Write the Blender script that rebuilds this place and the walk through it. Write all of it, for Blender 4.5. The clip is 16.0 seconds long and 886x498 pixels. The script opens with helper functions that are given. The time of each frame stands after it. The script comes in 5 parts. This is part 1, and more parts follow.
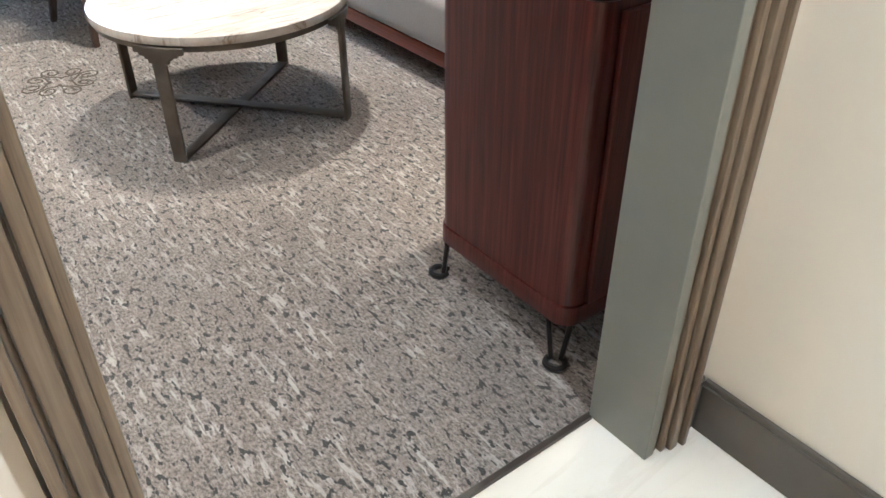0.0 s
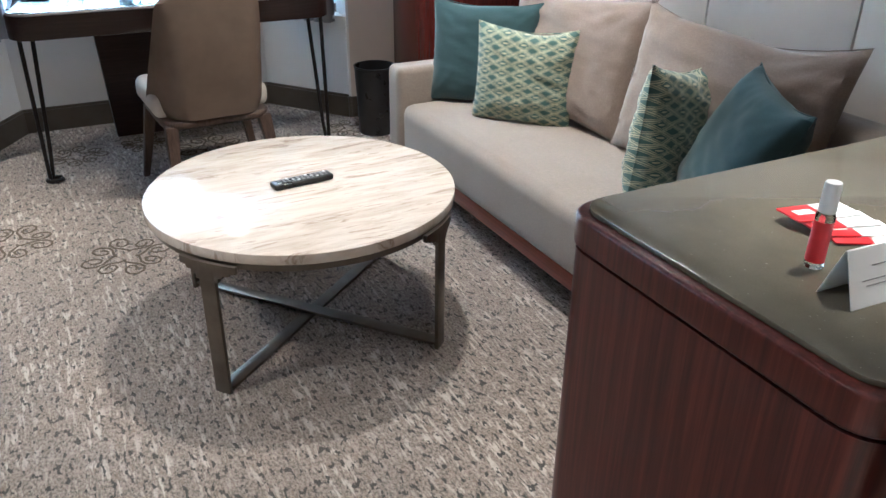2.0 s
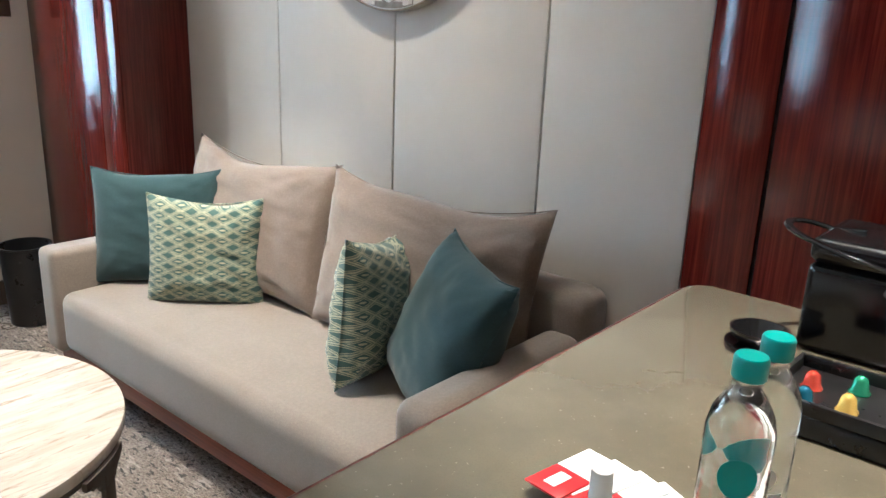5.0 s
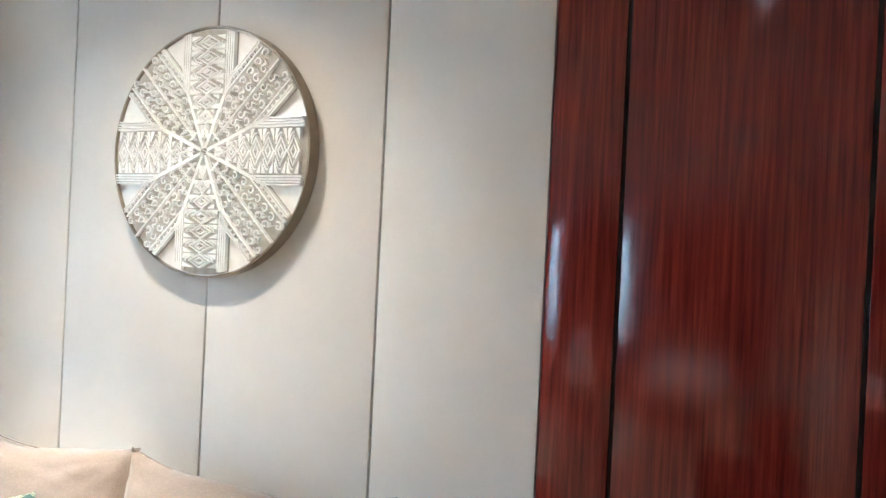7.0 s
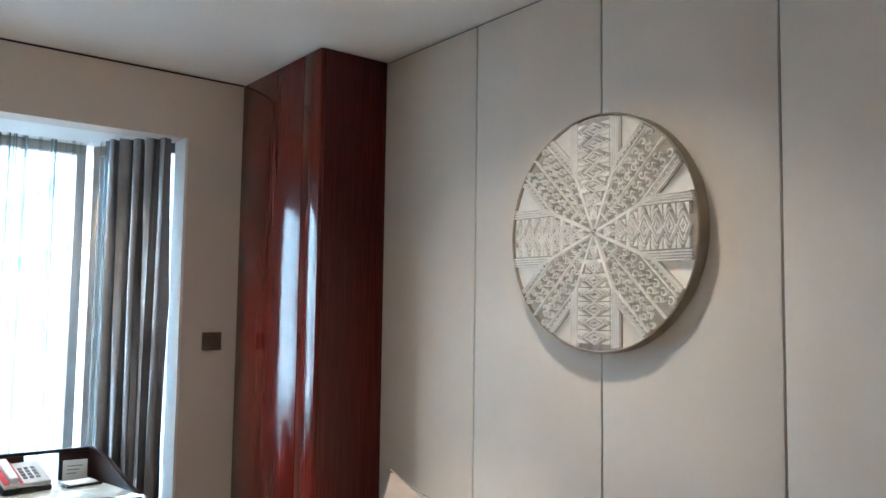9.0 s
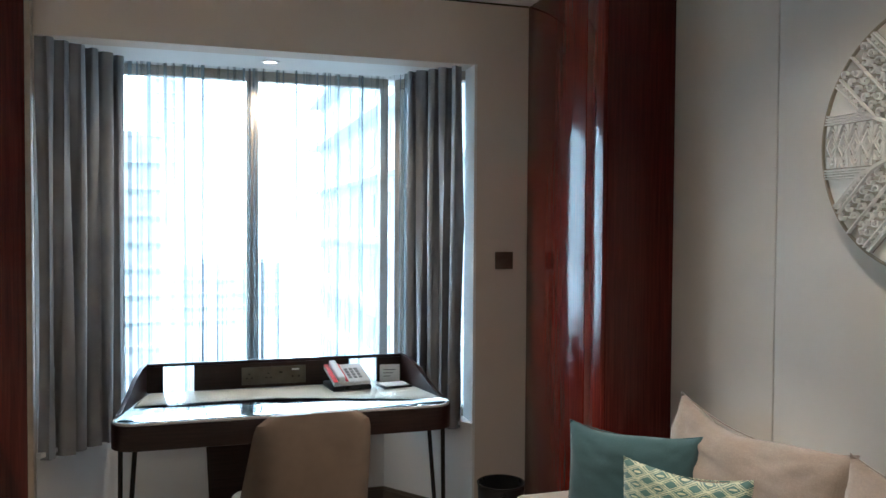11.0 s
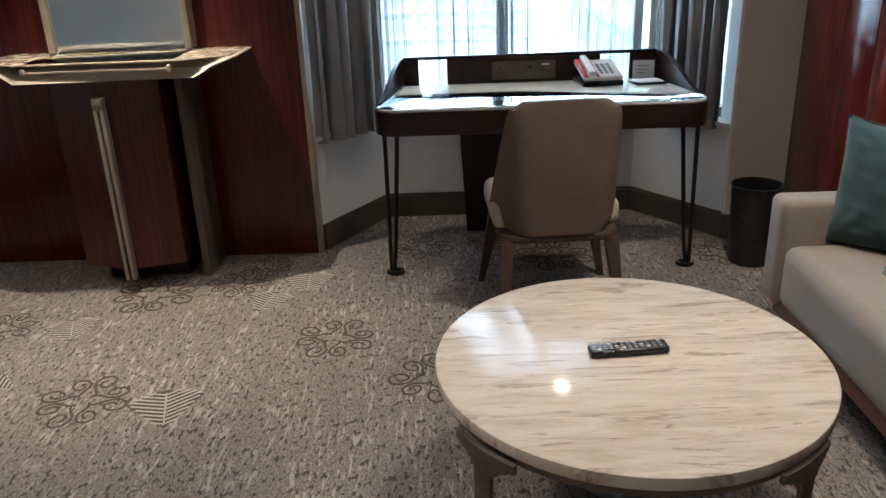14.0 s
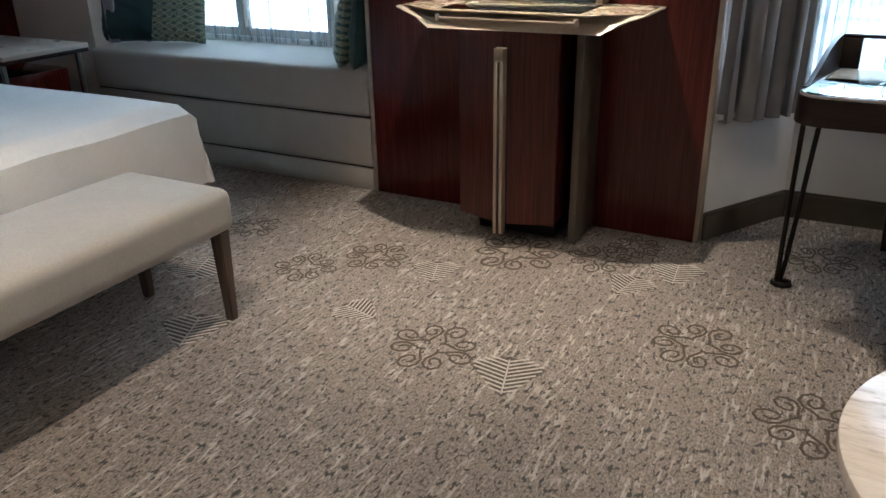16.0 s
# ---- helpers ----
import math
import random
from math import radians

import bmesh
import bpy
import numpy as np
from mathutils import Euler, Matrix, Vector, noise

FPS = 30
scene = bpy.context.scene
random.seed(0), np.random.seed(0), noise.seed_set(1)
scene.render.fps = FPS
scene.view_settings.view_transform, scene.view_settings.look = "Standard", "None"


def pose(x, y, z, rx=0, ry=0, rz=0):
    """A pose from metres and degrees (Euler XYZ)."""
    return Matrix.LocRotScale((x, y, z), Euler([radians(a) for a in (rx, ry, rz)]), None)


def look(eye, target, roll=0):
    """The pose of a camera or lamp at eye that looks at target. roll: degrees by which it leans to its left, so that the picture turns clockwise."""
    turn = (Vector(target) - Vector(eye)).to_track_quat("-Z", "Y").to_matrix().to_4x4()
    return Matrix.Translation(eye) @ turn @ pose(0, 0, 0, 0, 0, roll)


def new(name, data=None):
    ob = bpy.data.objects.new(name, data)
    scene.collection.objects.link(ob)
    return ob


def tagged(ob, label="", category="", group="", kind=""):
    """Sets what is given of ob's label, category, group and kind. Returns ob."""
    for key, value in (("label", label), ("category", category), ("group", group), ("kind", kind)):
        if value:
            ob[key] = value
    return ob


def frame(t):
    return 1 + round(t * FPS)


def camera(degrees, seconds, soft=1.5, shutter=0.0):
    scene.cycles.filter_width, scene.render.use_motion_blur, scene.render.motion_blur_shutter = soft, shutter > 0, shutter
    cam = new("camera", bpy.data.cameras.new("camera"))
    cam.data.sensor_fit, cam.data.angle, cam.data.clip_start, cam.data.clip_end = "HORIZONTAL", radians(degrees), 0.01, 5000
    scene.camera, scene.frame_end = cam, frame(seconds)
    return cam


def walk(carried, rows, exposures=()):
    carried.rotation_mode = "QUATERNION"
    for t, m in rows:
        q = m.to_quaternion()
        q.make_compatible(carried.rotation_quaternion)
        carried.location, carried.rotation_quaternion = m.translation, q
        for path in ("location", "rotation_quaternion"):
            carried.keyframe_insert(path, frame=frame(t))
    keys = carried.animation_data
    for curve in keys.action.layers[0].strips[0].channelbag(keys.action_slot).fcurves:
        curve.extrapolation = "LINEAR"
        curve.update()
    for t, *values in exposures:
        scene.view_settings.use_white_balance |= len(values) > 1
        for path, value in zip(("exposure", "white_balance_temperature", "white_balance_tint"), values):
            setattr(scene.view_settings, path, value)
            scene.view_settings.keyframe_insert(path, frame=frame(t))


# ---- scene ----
cam = camera(59.0, 16.0)
PATH = [
    (0, (0.135, 0.164, 1.348), (1.124, 1.464, 0.193), -0.2),
    (0.5, (0.338, 0.29, 1.331), (1.117, 1.741, 0.196), 0.2),
    (1, (0.452, 0.452, 1.325), (1.102, 2.008, 0.251), 0.1),
    (1.5, (0.521, 0.656, 1.375), (1.208, 2.257, 0.392), 0.2),
    (2, (0.601, 0.793, 1.384), (1.42, 2.373, 0.473), 0.6),
    (2.5, (0.679, 0.888, 1.372), (1.649, 2.388, 0.471), 1.0),
    (3, (0.702, 0.931, 1.371), (1.806, 2.343, 0.484), 1.5),
    (3.2, (0.708, 0.951, 1.377), (1.857, 2.337, 0.507), 1.6),
    (5.3, (0.858, 1.079, 1.423), (2.391, 2.267, 0.934), 2.4),
    (5.5, (0.872, 1.105, 1.434), (2.458, 2.247, 1.01), 2.5),
    (6, (0.921, 1.185, 1.458), (2.618, 2.21, 1.2), 2.5),
    (6.5, (0.902, 1.225, 1.498), (2.675, 2.141, 1.376), 2.8),
    (7, (0.899, 1.249, 1.54), (2.706, 2.105, 1.532), 2.7),
    (7.5, (0.879, 1.258, 1.546), (2.65, 2.183, 1.629), 2.2),
    (8, (0.871, 1.267, 1.551), (2.536, 2.367, 1.689), 1.6),
    (8.5, (0.831, 1.274, 1.553), (2.322, 2.598, 1.71), 1.1),
    (9, (0.824, 1.283, 1.548), (2.058, 2.849, 1.696), 0.8),
    (9.5, (0.857, 1.3, 1.548), (1.863, 3.024, 1.672), 0.8),
    (9.7, (0.869, 1.302, 1.547), (1.802, 3.068, 1.656), 0.7),
    (11.8, (0.853, 1.265, 1.512), (1.302, 3.202, 1.298), -0.1),
    (12, (0.86, 1.267, 1.502), (1.279, 3.205, 1.241), -0.3),
    (12.5, (0.859, 1.273, 1.486), (1.18, 3.208, 1.097), -0.8),
    (13, (0.85, 1.289, 1.457), (1.065, 3.21, 0.944), -1.3),
    (13.5, (0.858, 1.306, 1.424), (0.973, 3.198, 0.789), -1.6),
    (14, (0.841, 1.3, 1.414), (0.802, 3.159, 0.678), -2.2),
    (14.5, (0.807, 1.312, 1.388), (0.554, 3.131, 0.595), -2.6),
    (15, (0.741, 1.358, 1.378), (0.237, 3.107, 0.548), -2.6),
    (15.5, (0.712, 1.479, 1.371), (0.008, 3.159, 0.544), -1.9),
    (16, (0.706, 1.539, 1.376), (-0.17, 3.152, 0.581), -1.2),
]
EXPOSURES = [(0, 1.95, 4600, 4), (0.7, 2.05, 4300, 3), (1.5, 1.75, 4450, 5), (3, 1.38, 4750, 7), (5.5, 1.92, 4850, 5), (7, 2.35, 4900, 5), (8, 2.38, 4900, 5), (9.7, 0.92, 5100, 7), (11.8, 0.78, 5050, 5), (13, 0.6, 5050, 5), (14, 0.65, 5050, 7), (16, 0.75, 5100, 8)]
walk(cam, [(t, look(eye, target, roll)) for t, eye, target, roll in PATH], EXPOSURES)

# ---- world, sun and large lights ----
world = bpy.data.worlds.new("world")
scene.world = world
world.use_nodes = True
wn = world.node_tree
sky = wn.nodes.new("ShaderNodeTexSky")
sky.sky_type = "NISHITA"
sky.sun_disc = False
sky.sun_elevation = radians(44)
sky.sun_rotation = radians(197)
sky.air_density, sky.dust_density = 1.0, 3.0
wn.links.new(sky.outputs[0], wn.nodes["Background"].inputs[0])
wn.nodes["Background"].inputs[1].default_value = 0.15

CEIL = 2.638
sun_data = bpy.data.lights.new("sun", "SUN")
sun_data.energy, sun_data.angle, sun_data.color = 2.2, radians(4), (1.0, 0.97, 0.92)
sun = new("sun", sun_data)
sun.matrix_world = look((0, 0, 30), (9.0, 30.0, 0))


def spot(x, y, z, watts, cone=75, blend=0.55, tint=(1.0, 0.75, 0.49), radius=0.03, to=None):
    data = bpy.data.lights.new("downlight_lamp", "SPOT")
    data.energy, data.spot_size, data.spot_blend, data.color, data.shadow_soft_size = watts, radians(cone), blend, tint, radius
    ob = new("downlight_lamp", data)
    ob.matrix_world = look((x, y, z), to or (x + 0.001, y, 0))
    return ob


DOWNLIGHTS = [(1.72, 3.40, 104, 68, 0.4), (2.06, 2.90, 34, 125, 1.0), (-0.55, 4.38, 200, 60, 0.8), (-0.79, 2.5, 115, 98, 0.7), (1.85, 1.38, 125, 46, 0.9), (-0.05, 1.60, 22, 110, 0.9)]
for lx, ly, watts, cone, soft in DOWNLIGHTS:
    spot(lx, ly, CEIL - 0.012, watts, cone, soft)
spot(1.17, 5.17, 2.318, 28, 150)
spot(0.75, -0.25, 2.38, 46, 120, 0.7, (1.0, 0.86, 0.68))

# ---- materials ----


class Mat:
    """A node material with a few short hands."""

    def __init__(self, name, rough=0.5, metal=0.0, coat=0.0, sheen=0.0):
        self.m = bpy.data.materials.new(name)
        self.m.use_nodes = True
        self.t = self.m.node_tree
        self.b = self.t.nodes["Principled BSDF"]
        self.b.inputs["Roughness"].default_value = rough
        self.b.inputs["Metallic"].default_value = metal
        self.b.inputs["Coat Weight"].default_value = coat
        self.b.inputs["Coat Roughness"].default_value = 0.08
        self.b.inputs["Sheen Weight"].default_value = sheen

    def node(self, kind, **values):
        n = self.t.nodes.new(kind)
        for key, value in values.items():
            n.inputs[key.replace("_", " ")].default_value = value
        return n

    def link(self, a, b):
        self.t.links.new(a, b)

    def coords(self, scale=(1, 1, 1), which="Object", turn=(0, 0, 0)):
        c = self.t.nodes.new("ShaderNodeTexCoord")
        mp = self.t.nodes.new("ShaderNodeMapping")
        mp.inputs["Scale"].default_value = scale
        mp.inputs["Rotation"].default_value = [radians(a) for a in turn]
        self.link(c.outputs[which], mp.inputs["Vector"])
        return mp.outputs[0]

    def noise(self, vec, scale, detail=4.0, rough=0.55, warp=0.0):
        n = self.node("ShaderNodeTexNoise", Scale=scale, Detail=detail, Roughness=rough, Distortion=warp)
        self.link(vec, n.inputs["Vector"])
        return n.outputs["Fac"]

    def ramp(self, fac, *stops, hard=False):
        r = self.t.nodes.new("ShaderNodeValToRGB")
        e = r.color_ramp.elements
        while len(e) < len(stops):
            e.new(0.5)
        for el, (p, c) in zip(e, stops):
            el.position = p
            el.color = (*c, 1) if isinstance(c, tuple) else (c, c, c, 1)
        if hard:
            r.color_ramp.interpolation = "CONSTANT"
        self.link(fac, r.inputs[0])
        return r.outputs[0]

    def mix(self, fac, a, b, how="MIX"):
        n = self.t.nodes.new("ShaderNodeMix")
        n.data_type, n.blend_type = "RGBA", how
        for v, s in ((fac, n.inputs[0]), (a, n.inputs[6]), (b, n.inputs[7])):
            if isinstance(v, (int, float)):
                s.default_value = v
            elif isinstance(v, tuple):
                s.default_value = (*v, 1)
            else:
                self.link(v, s)
        return n.outputs[2]

    def math(self, how, a, b=0.0):
        n = self.t.nodes.new("ShaderNodeMath")
        n.operation = how
        for v, s in ((a, n.inputs[0]), (b, n.inputs[1])):
            if isinstance(v, (int, float)):
                s.default_value = v
            else:
                self.link(v, s)
        return n.outputs[0]

    def colour(self, c):
        if isinstance(c, tuple):
            self.b.inputs["Base Color"].default_value = (*c, 1)
        else:
            self.link(c, self.b.inputs["Base Color"])
        return self

    def rough(self, fac):
        self.link(fac, self.b.inputs["Roughness"])
        return self

    def bump(self, fac, strength=0.3, dist=0.002):
        n = self.node("ShaderNodeBump", Strength=strength, Distance=dist)
        self.link(fac, n.inputs["Height"])
        self.link(n.outputs[0], self.b.inputs["Normal"])
        return self


def mixed(name, a, b, rough=0.5, scale=8.0, metal=0.0, coat=0.0, grain=0.0, sheen=0.0, grain_scale=400.0):
    """Two close tones in soft blotches, with a fine grain in the relief."""
    m = Mat(name, rough, metal, coat, sheen)
    v = m.coords()
    m.colour(m.ramp(m.noise(v, scale), (0.35, a), (0.65, b)))
    if grain:
        m.bump(m.noise(v, grain_scale, 2), grain, 0.001)
    m.rough(m.ramp(m.noise(v, scale * 2.3), (0.3, max(rough - 0.05, 0.02)), (0.7, min(rough + 0.06, 1.0))))
    return m.m


def wood(name, dark, mid, light, rough=0.25, coat=0.6, across=(38, 38, 1.1)):
    m = Mat(name, rough, 0, coat)
    m.b.inputs["Specular IOR Level"].default_value = 0.3
    v = m.coords(across)
    grain = m.noise(v, 3.0, 8, 0.62, 0.3)
    broad = m.noise(m.coords((9, 9, 0.25)), 1.0, 3)
    c = m.ramp(grain, (0.3, dark), (0.5, mid), (0.72, light))
    c = m.mix(m.ramp(broad, (0.35, 0.0), (0.65, 0.35)), c, dark)
    m.colour(c)
    m.bump(grain, 0.06, 0.001)
    return m.m


def fabric(name, a, b, weave_fold=420.0, sheen=0.35, blotch=5.0):
    m = Mat(name, 0.92, 0, 0, sheen)
    v = m.coords()
    thread = m.math("MULTIPLY", m.noise(m.coords((1, 1, 0.25)), weave_fold, 2), m.noise(m.coords((0.25, 0.25, 1)), weave_fold, 2))
    c = m.ramp(m.noise(v, blotch, 5), (0.3, a), (0.7, b))
    c = m.mix(m.ramp(thread, (0.15, 0.35), (0.4, 0.0)), c, tuple(x * 0.55 for x in a))
    m.colour(c)
    m.bump(thread, 0.35, 0.001)
    return m.m


def carpet_material():
    """Cut pile of mixed yarns: fine speckle, short dark flecks, pale streaks along the room."""
    m = Mat("carpet", 0.97, 0, 0, 0.12)
    tone = m.noise(m.coords((1.0, 0.8, 1)), 330, 2, 0.7)
    speck = m.noise(m.coords((1.0, 0.55, 1), turn=(0, 0, 8)), 150, 3, 0.65)
    dark = m.noise(m.coords((1.0, 0.42, 1), turn=(0, 0, -6)), 74, 2, 0.5)
    rust = m.noise(m.coords((1.0, 0.5, 1), turn=(0, 0, 12)), 55, 2, 0.5)
    pale = m.noise(m.coords((1.0, 0.17, 1), turn=(0, 0, 3)), 72, 3, 0.6)
    lane = m.noise(m.coords((1.0, 0.16, 1), turn=(0, 0, 2)), 11, 4, 0.6)
    broad = m.noise(m.coords(), 1.6, 4)
    c = m.ramp(speck, (0.38, (0.096, 0.080, 0.068)), (0.48, (0.198, 0.163, 0.136)), (0.60, (0.322, 0.274, 0.232)))
    c = m.mix(m.ramp(tone, (0.35, 0.35), (0.55, 0.0)), c, (0.085, 0.074, 0.066))
    c = m.mix(m.ramp(rust, (0.60, 0.0), (0.68, 0.45)), c, (0.15, 0.105, 0.078))
    c = m.mix(m.math("MULTIPLY", m.ramp(pale, (0.535, 0.0), (0.60, 0.72)), m.ramp(lane, (0.42, 0.22), (0.58, 1.0))), c, (0.50, 0.45, 0.395))
    c = m.mix(m.ramp(dark, (0.385, 0.96), (0.412, 0.0)), c, (0.022, 0.022, 0.020))
    c = m.mix(m.ramp(lane, (0.3, 0.16), (0.5, 0.0)), c, (0.10, 0.082, 0.07))
    c = m.mix(m.ramp(broad, (0.3, 0.0), (0.75, 0.18)), c, (0.20, 0.155, 0.12))
    m.colour(c)
    m.bump(m.noise(m.coords(), 300, 3), 0.7, 0.005)
    return m.m


def marble_material(name, base, tone, vein, scale=1.0, shine=0.13):
    m = Mat(name, 0.13, 0, 0.05)
    m.b.inputs["Specular IOR Level"].default_value = shine
    v = m.coords((1.0 * scale, 5.2 * scale, 3.0), turn=(0, 0, -38))
    warp = m.noise(v, 2.6, 6, 0.62, 0.8)
    lines = m.noise(m.coords((1.5 * scale, 13.0 * scale, 4.0), turn=(0, 0, -38)), 1.9, 7, 0.62, 0.9)
    hair = m.noise(m.coords((2.6 * scale, 26.0 * scale, 4.0), turn=(0, 0, -34)), 1.7, 6, 0.65, 1.3)
    c = m.ramp(warp, (0.34, tone), (0.58, base))
    c = m.mix(m.ramp(lines, (0.56, 0.0), (0.635, 0.85), (0.66, 0.35), (0.74, 0.1)), c, vein)
    c = m.mix(m.ramp(hair, (0.60, 0.0), (0.66, 0.55), (0.70, 0.05)), c, vein)
    m.colour(c)
    return m.m


def lattice_material(name, ground, line):
    """Interlaced lens and diamond figure woven in two tones."""
    m = Mat(name, 0.9, 0, 0, 0.3)
    v = m.coords()
    sep = m.t.nodes.new("ShaderNodeSeparateXYZ")
    m.link(v, sep.inputs[0])
    u = m.math("MULTIPLY", sep.outputs[0], 42.0)
    w = m.math("MULTIPLY", sep.outputs[2], 82.0)
    a = m.math("ABSOLUTE", m.math("SINE", m.math("ADD", u, w)))
    b = m.math("ABSOLUTE", m.math("SINE", m.math("SUBTRACT", u, w)))
    near = m.math("MINIMUM", a, b)
    c2 = m.math("MULTIPLY", m.math("ABSOLUTE", m.math("COSINE", u)), m.math("ABSOLUTE", m.math("COSINE", m.math("MULTIPLY", w, 2.0))))
    inner = m.math("MULTIPLY", m.math("GREATER_THAN", near, 0.38), m.math("LESS_THAN", near, 0.56))
    fig = m.math("MAXIMUM", m.math("MAXIMUM", m.math("LESS_THAN", near, 0.19), inner), m.math("GREATER_THAN", c2, 0.86))
    fade = m.math("MULTIPLY", fig, m.ramp(m.noise(v, 60, 3), (0.25, 0.45), (0.55, 1.0)))
    m.colour(m.mix(fade, ground, line))
    m.bump(m.noise(v, 500, 2), 0.4, 0.001)
    return m.m


def glass_material(name, tint=(0.9, 0.97, 0.95), rough=0.0):
    m = Mat(name, rough)
    m.b.inputs["Transmission Weight"].default_value = 1.0
    m.b.inputs["IOR"].default_value = 1.46
    m.colour(tint)
    return m.m


def glow(name, colour, strength):
    m = Mat(name, 0.5)
    m.b.inputs["Emission Color"].default_value = (*colour, 1)
    m.b.inputs["Emission Strength"].default_value = strength
    m.colour((0.8, 0.8, 0.8))
    return m.m


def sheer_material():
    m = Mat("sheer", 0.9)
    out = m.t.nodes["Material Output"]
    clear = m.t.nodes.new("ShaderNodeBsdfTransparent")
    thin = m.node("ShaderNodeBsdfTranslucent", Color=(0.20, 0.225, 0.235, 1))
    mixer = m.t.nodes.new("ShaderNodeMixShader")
    # Denser grey bands put the shading of gathered folds into the cloth.
    weave_fold = m.noise(m.coords((24, 3, 0.07)), 1.0, 3)
    m.link(m.ramp(weave_fold, (0.37, 0.80), (0.40, 0.18), (0.55, 0.10), (0.585, 0.72), (0.605, 0.74), (0.64, 0.14)), mixer.inputs[0])
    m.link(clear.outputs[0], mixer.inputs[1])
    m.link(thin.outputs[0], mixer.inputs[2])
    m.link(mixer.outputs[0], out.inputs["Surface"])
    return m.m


CARPET = carpet_material()
MOTIF = mixed("carpet_motif", (0.060, 0.046, 0.032), (0.095, 0.074, 0.051), 0.96, 40, grain=0.6)
MOTIF_LIGHT = mixed("carpet_leaf", (0.48, 0.43, 0.375), (0.38, 0.335, 0.29), 0.96, 40, grain=0.6)
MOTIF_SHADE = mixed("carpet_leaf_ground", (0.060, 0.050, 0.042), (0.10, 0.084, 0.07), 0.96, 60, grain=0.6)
PANEL = mixed("wall_fabric_panel", (0.60, 0.555, 0.495), (0.635, 0.59, 0.53), 0.85, 3, grain=0.12)
PAINT = mixed("wall_paint", (0.66, 0.59, 0.52), (0.69, 0.62, 0.55), 0.8, 2, grain=0.06)
CREAM = mixed("cream_paint", (0.74, 0.655, 0.53), (0.78, 0.69, 0.565), 0.75, 2, grain=0.06)
WHITE = mixed("white_paint", (0.78, 0.775, 0.76), (0.82, 0.815, 0.80), 0.7, 2, grain=0.05)
GROOVE = mixed("groove_metal", (0.09, 0.085, 0.078), (0.12, 0.113, 0.10), 0.4, 9)
DARKGAP = mixed("dark_gap", (0.008, 0.005, 0.005), (0.014, 0.008, 0.008), 0.6, 9)
RED_WOOD = wood("mahogany", (0.055, 0.0075, 0.0055), (0.125, 0.0155, 0.0105), (0.20, 0.031, 0.018), 0.14, 0.16)
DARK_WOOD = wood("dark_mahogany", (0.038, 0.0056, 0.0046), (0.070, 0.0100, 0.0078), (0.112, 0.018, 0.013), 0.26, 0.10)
CAB_WOOD = wood("cabinet_mahogany", (0.030, 0.0065, 0.005), (0.070, 0.014, 0.010), (0.125, 0.030, 0.020), 0.32, 0.10)
DESK_WOOD = wood("desk_wood", (0.014, 0.007, 0.006), (0.024, 0.011, 0.009), (0.038, 0.018, 0.014), 0.3, 0.2, (2, 40, 40))
RAIL_WOOD = wood("rail_wood", (0.10, 0.022, 0.012), (0.19, 0.045, 0.025), (0.26, 0.07, 0.04), 0.35, 0.3, (40, 1.2, 40))
LEG_WOOD = wood("leg_wood", (0.045, 0.030, 0.023), (0.075, 0.051, 0.039), (0.105, 0.074, 0.057), 0.4, 0.2)
SKIRT = mixed("skirting", (0.085, 0.070, 0.054), (0.110, 0.092, 0.072), 0.42, 6)
FRAME_WOOD = wood("door_frame_wood", (0.125, 0.088, 0.055), (0.185, 0.135, 0.085), (0.25, 0.19, 0.125), 0.38, 0.3, (45, 45, 1.6))
JAMB = mixed("jamb_paint", (0.17, 0.165, 0.135), (0.20, 0.19, 0.155), 0.42, 3)
TRIM = mixed("champagne_trim", (0.34, 0.285, 0.225), (0.42, 0.355, 0.285), 0.38, 12, metal=0.6)
BRONZE = mixed("bronze_metal", (0.115, 0.098, 0.08), (0.155, 0.135, 0.11), 0.36, 14, metal=0.75)
BLACK_METAL = mixed("black_metal", (0.016, 0.014, 0.013), (0.028, 0.025, 0.023), 0.36, 12, metal=0.6)
BLACK = mixed("black_plastic", (0.010, 0.010, 0.011), (0.016, 0.016, 0.017), 0.3, 9)
BLACK_GLOSS = mixed("black_gloss", (0.005, 0.005, 0.006), (0.008, 0.008, 0.009), 0.16, 9)
CHROME = mixed("chrome", (0.6, 0.6, 0.6), (0.7, 0.7, 0.7), 0.15, 9, metal=1.0)
RIM_BRONZE = mixed("pale_bronze", (0.30, 0.25, 0.185), (0.37, 0.31, 0.23), 0.34, 14, metal=0.55)
MARBLE = marble_material("table_marble", (0.60, 0.54, 0.475), (0.47, 0.405, 0.335), (0.27, 0.20, 0.145), 1.6, 0.10)
HALL_MARBLE = marble_material("hall_marble", (0.78, 0.72, 0.62), (0.76, 0.69, 0.585), (0.72, 0.65, 0.545), 0.5)
SOFA = fabric("sofa_fabric", (0.255, 0.211, 0.174), (0.292, 0.244, 0.202))
CUSHION = fabric("cushion_fabric", (0.195, 0.150, 0.118), (0.245, 0.192, 0.152), 300)
TEAL = fabric("teal_fabric", (0.026, 0.062, 0.070), (0.036, 0.076, 0.085), 500, 0.2)
LATTICE = lattice_material("lattice_fabric", (0.062, 0.125, 0.115), (0.46, 0.465, 0.315))
LEATHER = mixed("taupe_leather", (0.125, 0.090, 0.066), (0.150, 0.109, 0.080), 0.5, 10, grain=0.25, grain_scale=600)
PIPING = mixed("pale_leather", (0.46, 0.42, 0.37), (0.52, 0.48, 0.42), 0.5, 10)
BENCH = fabric("bench_fabric", (0.40, 0.375, 0.335), (0.45, 0.42, 0.375), 520)
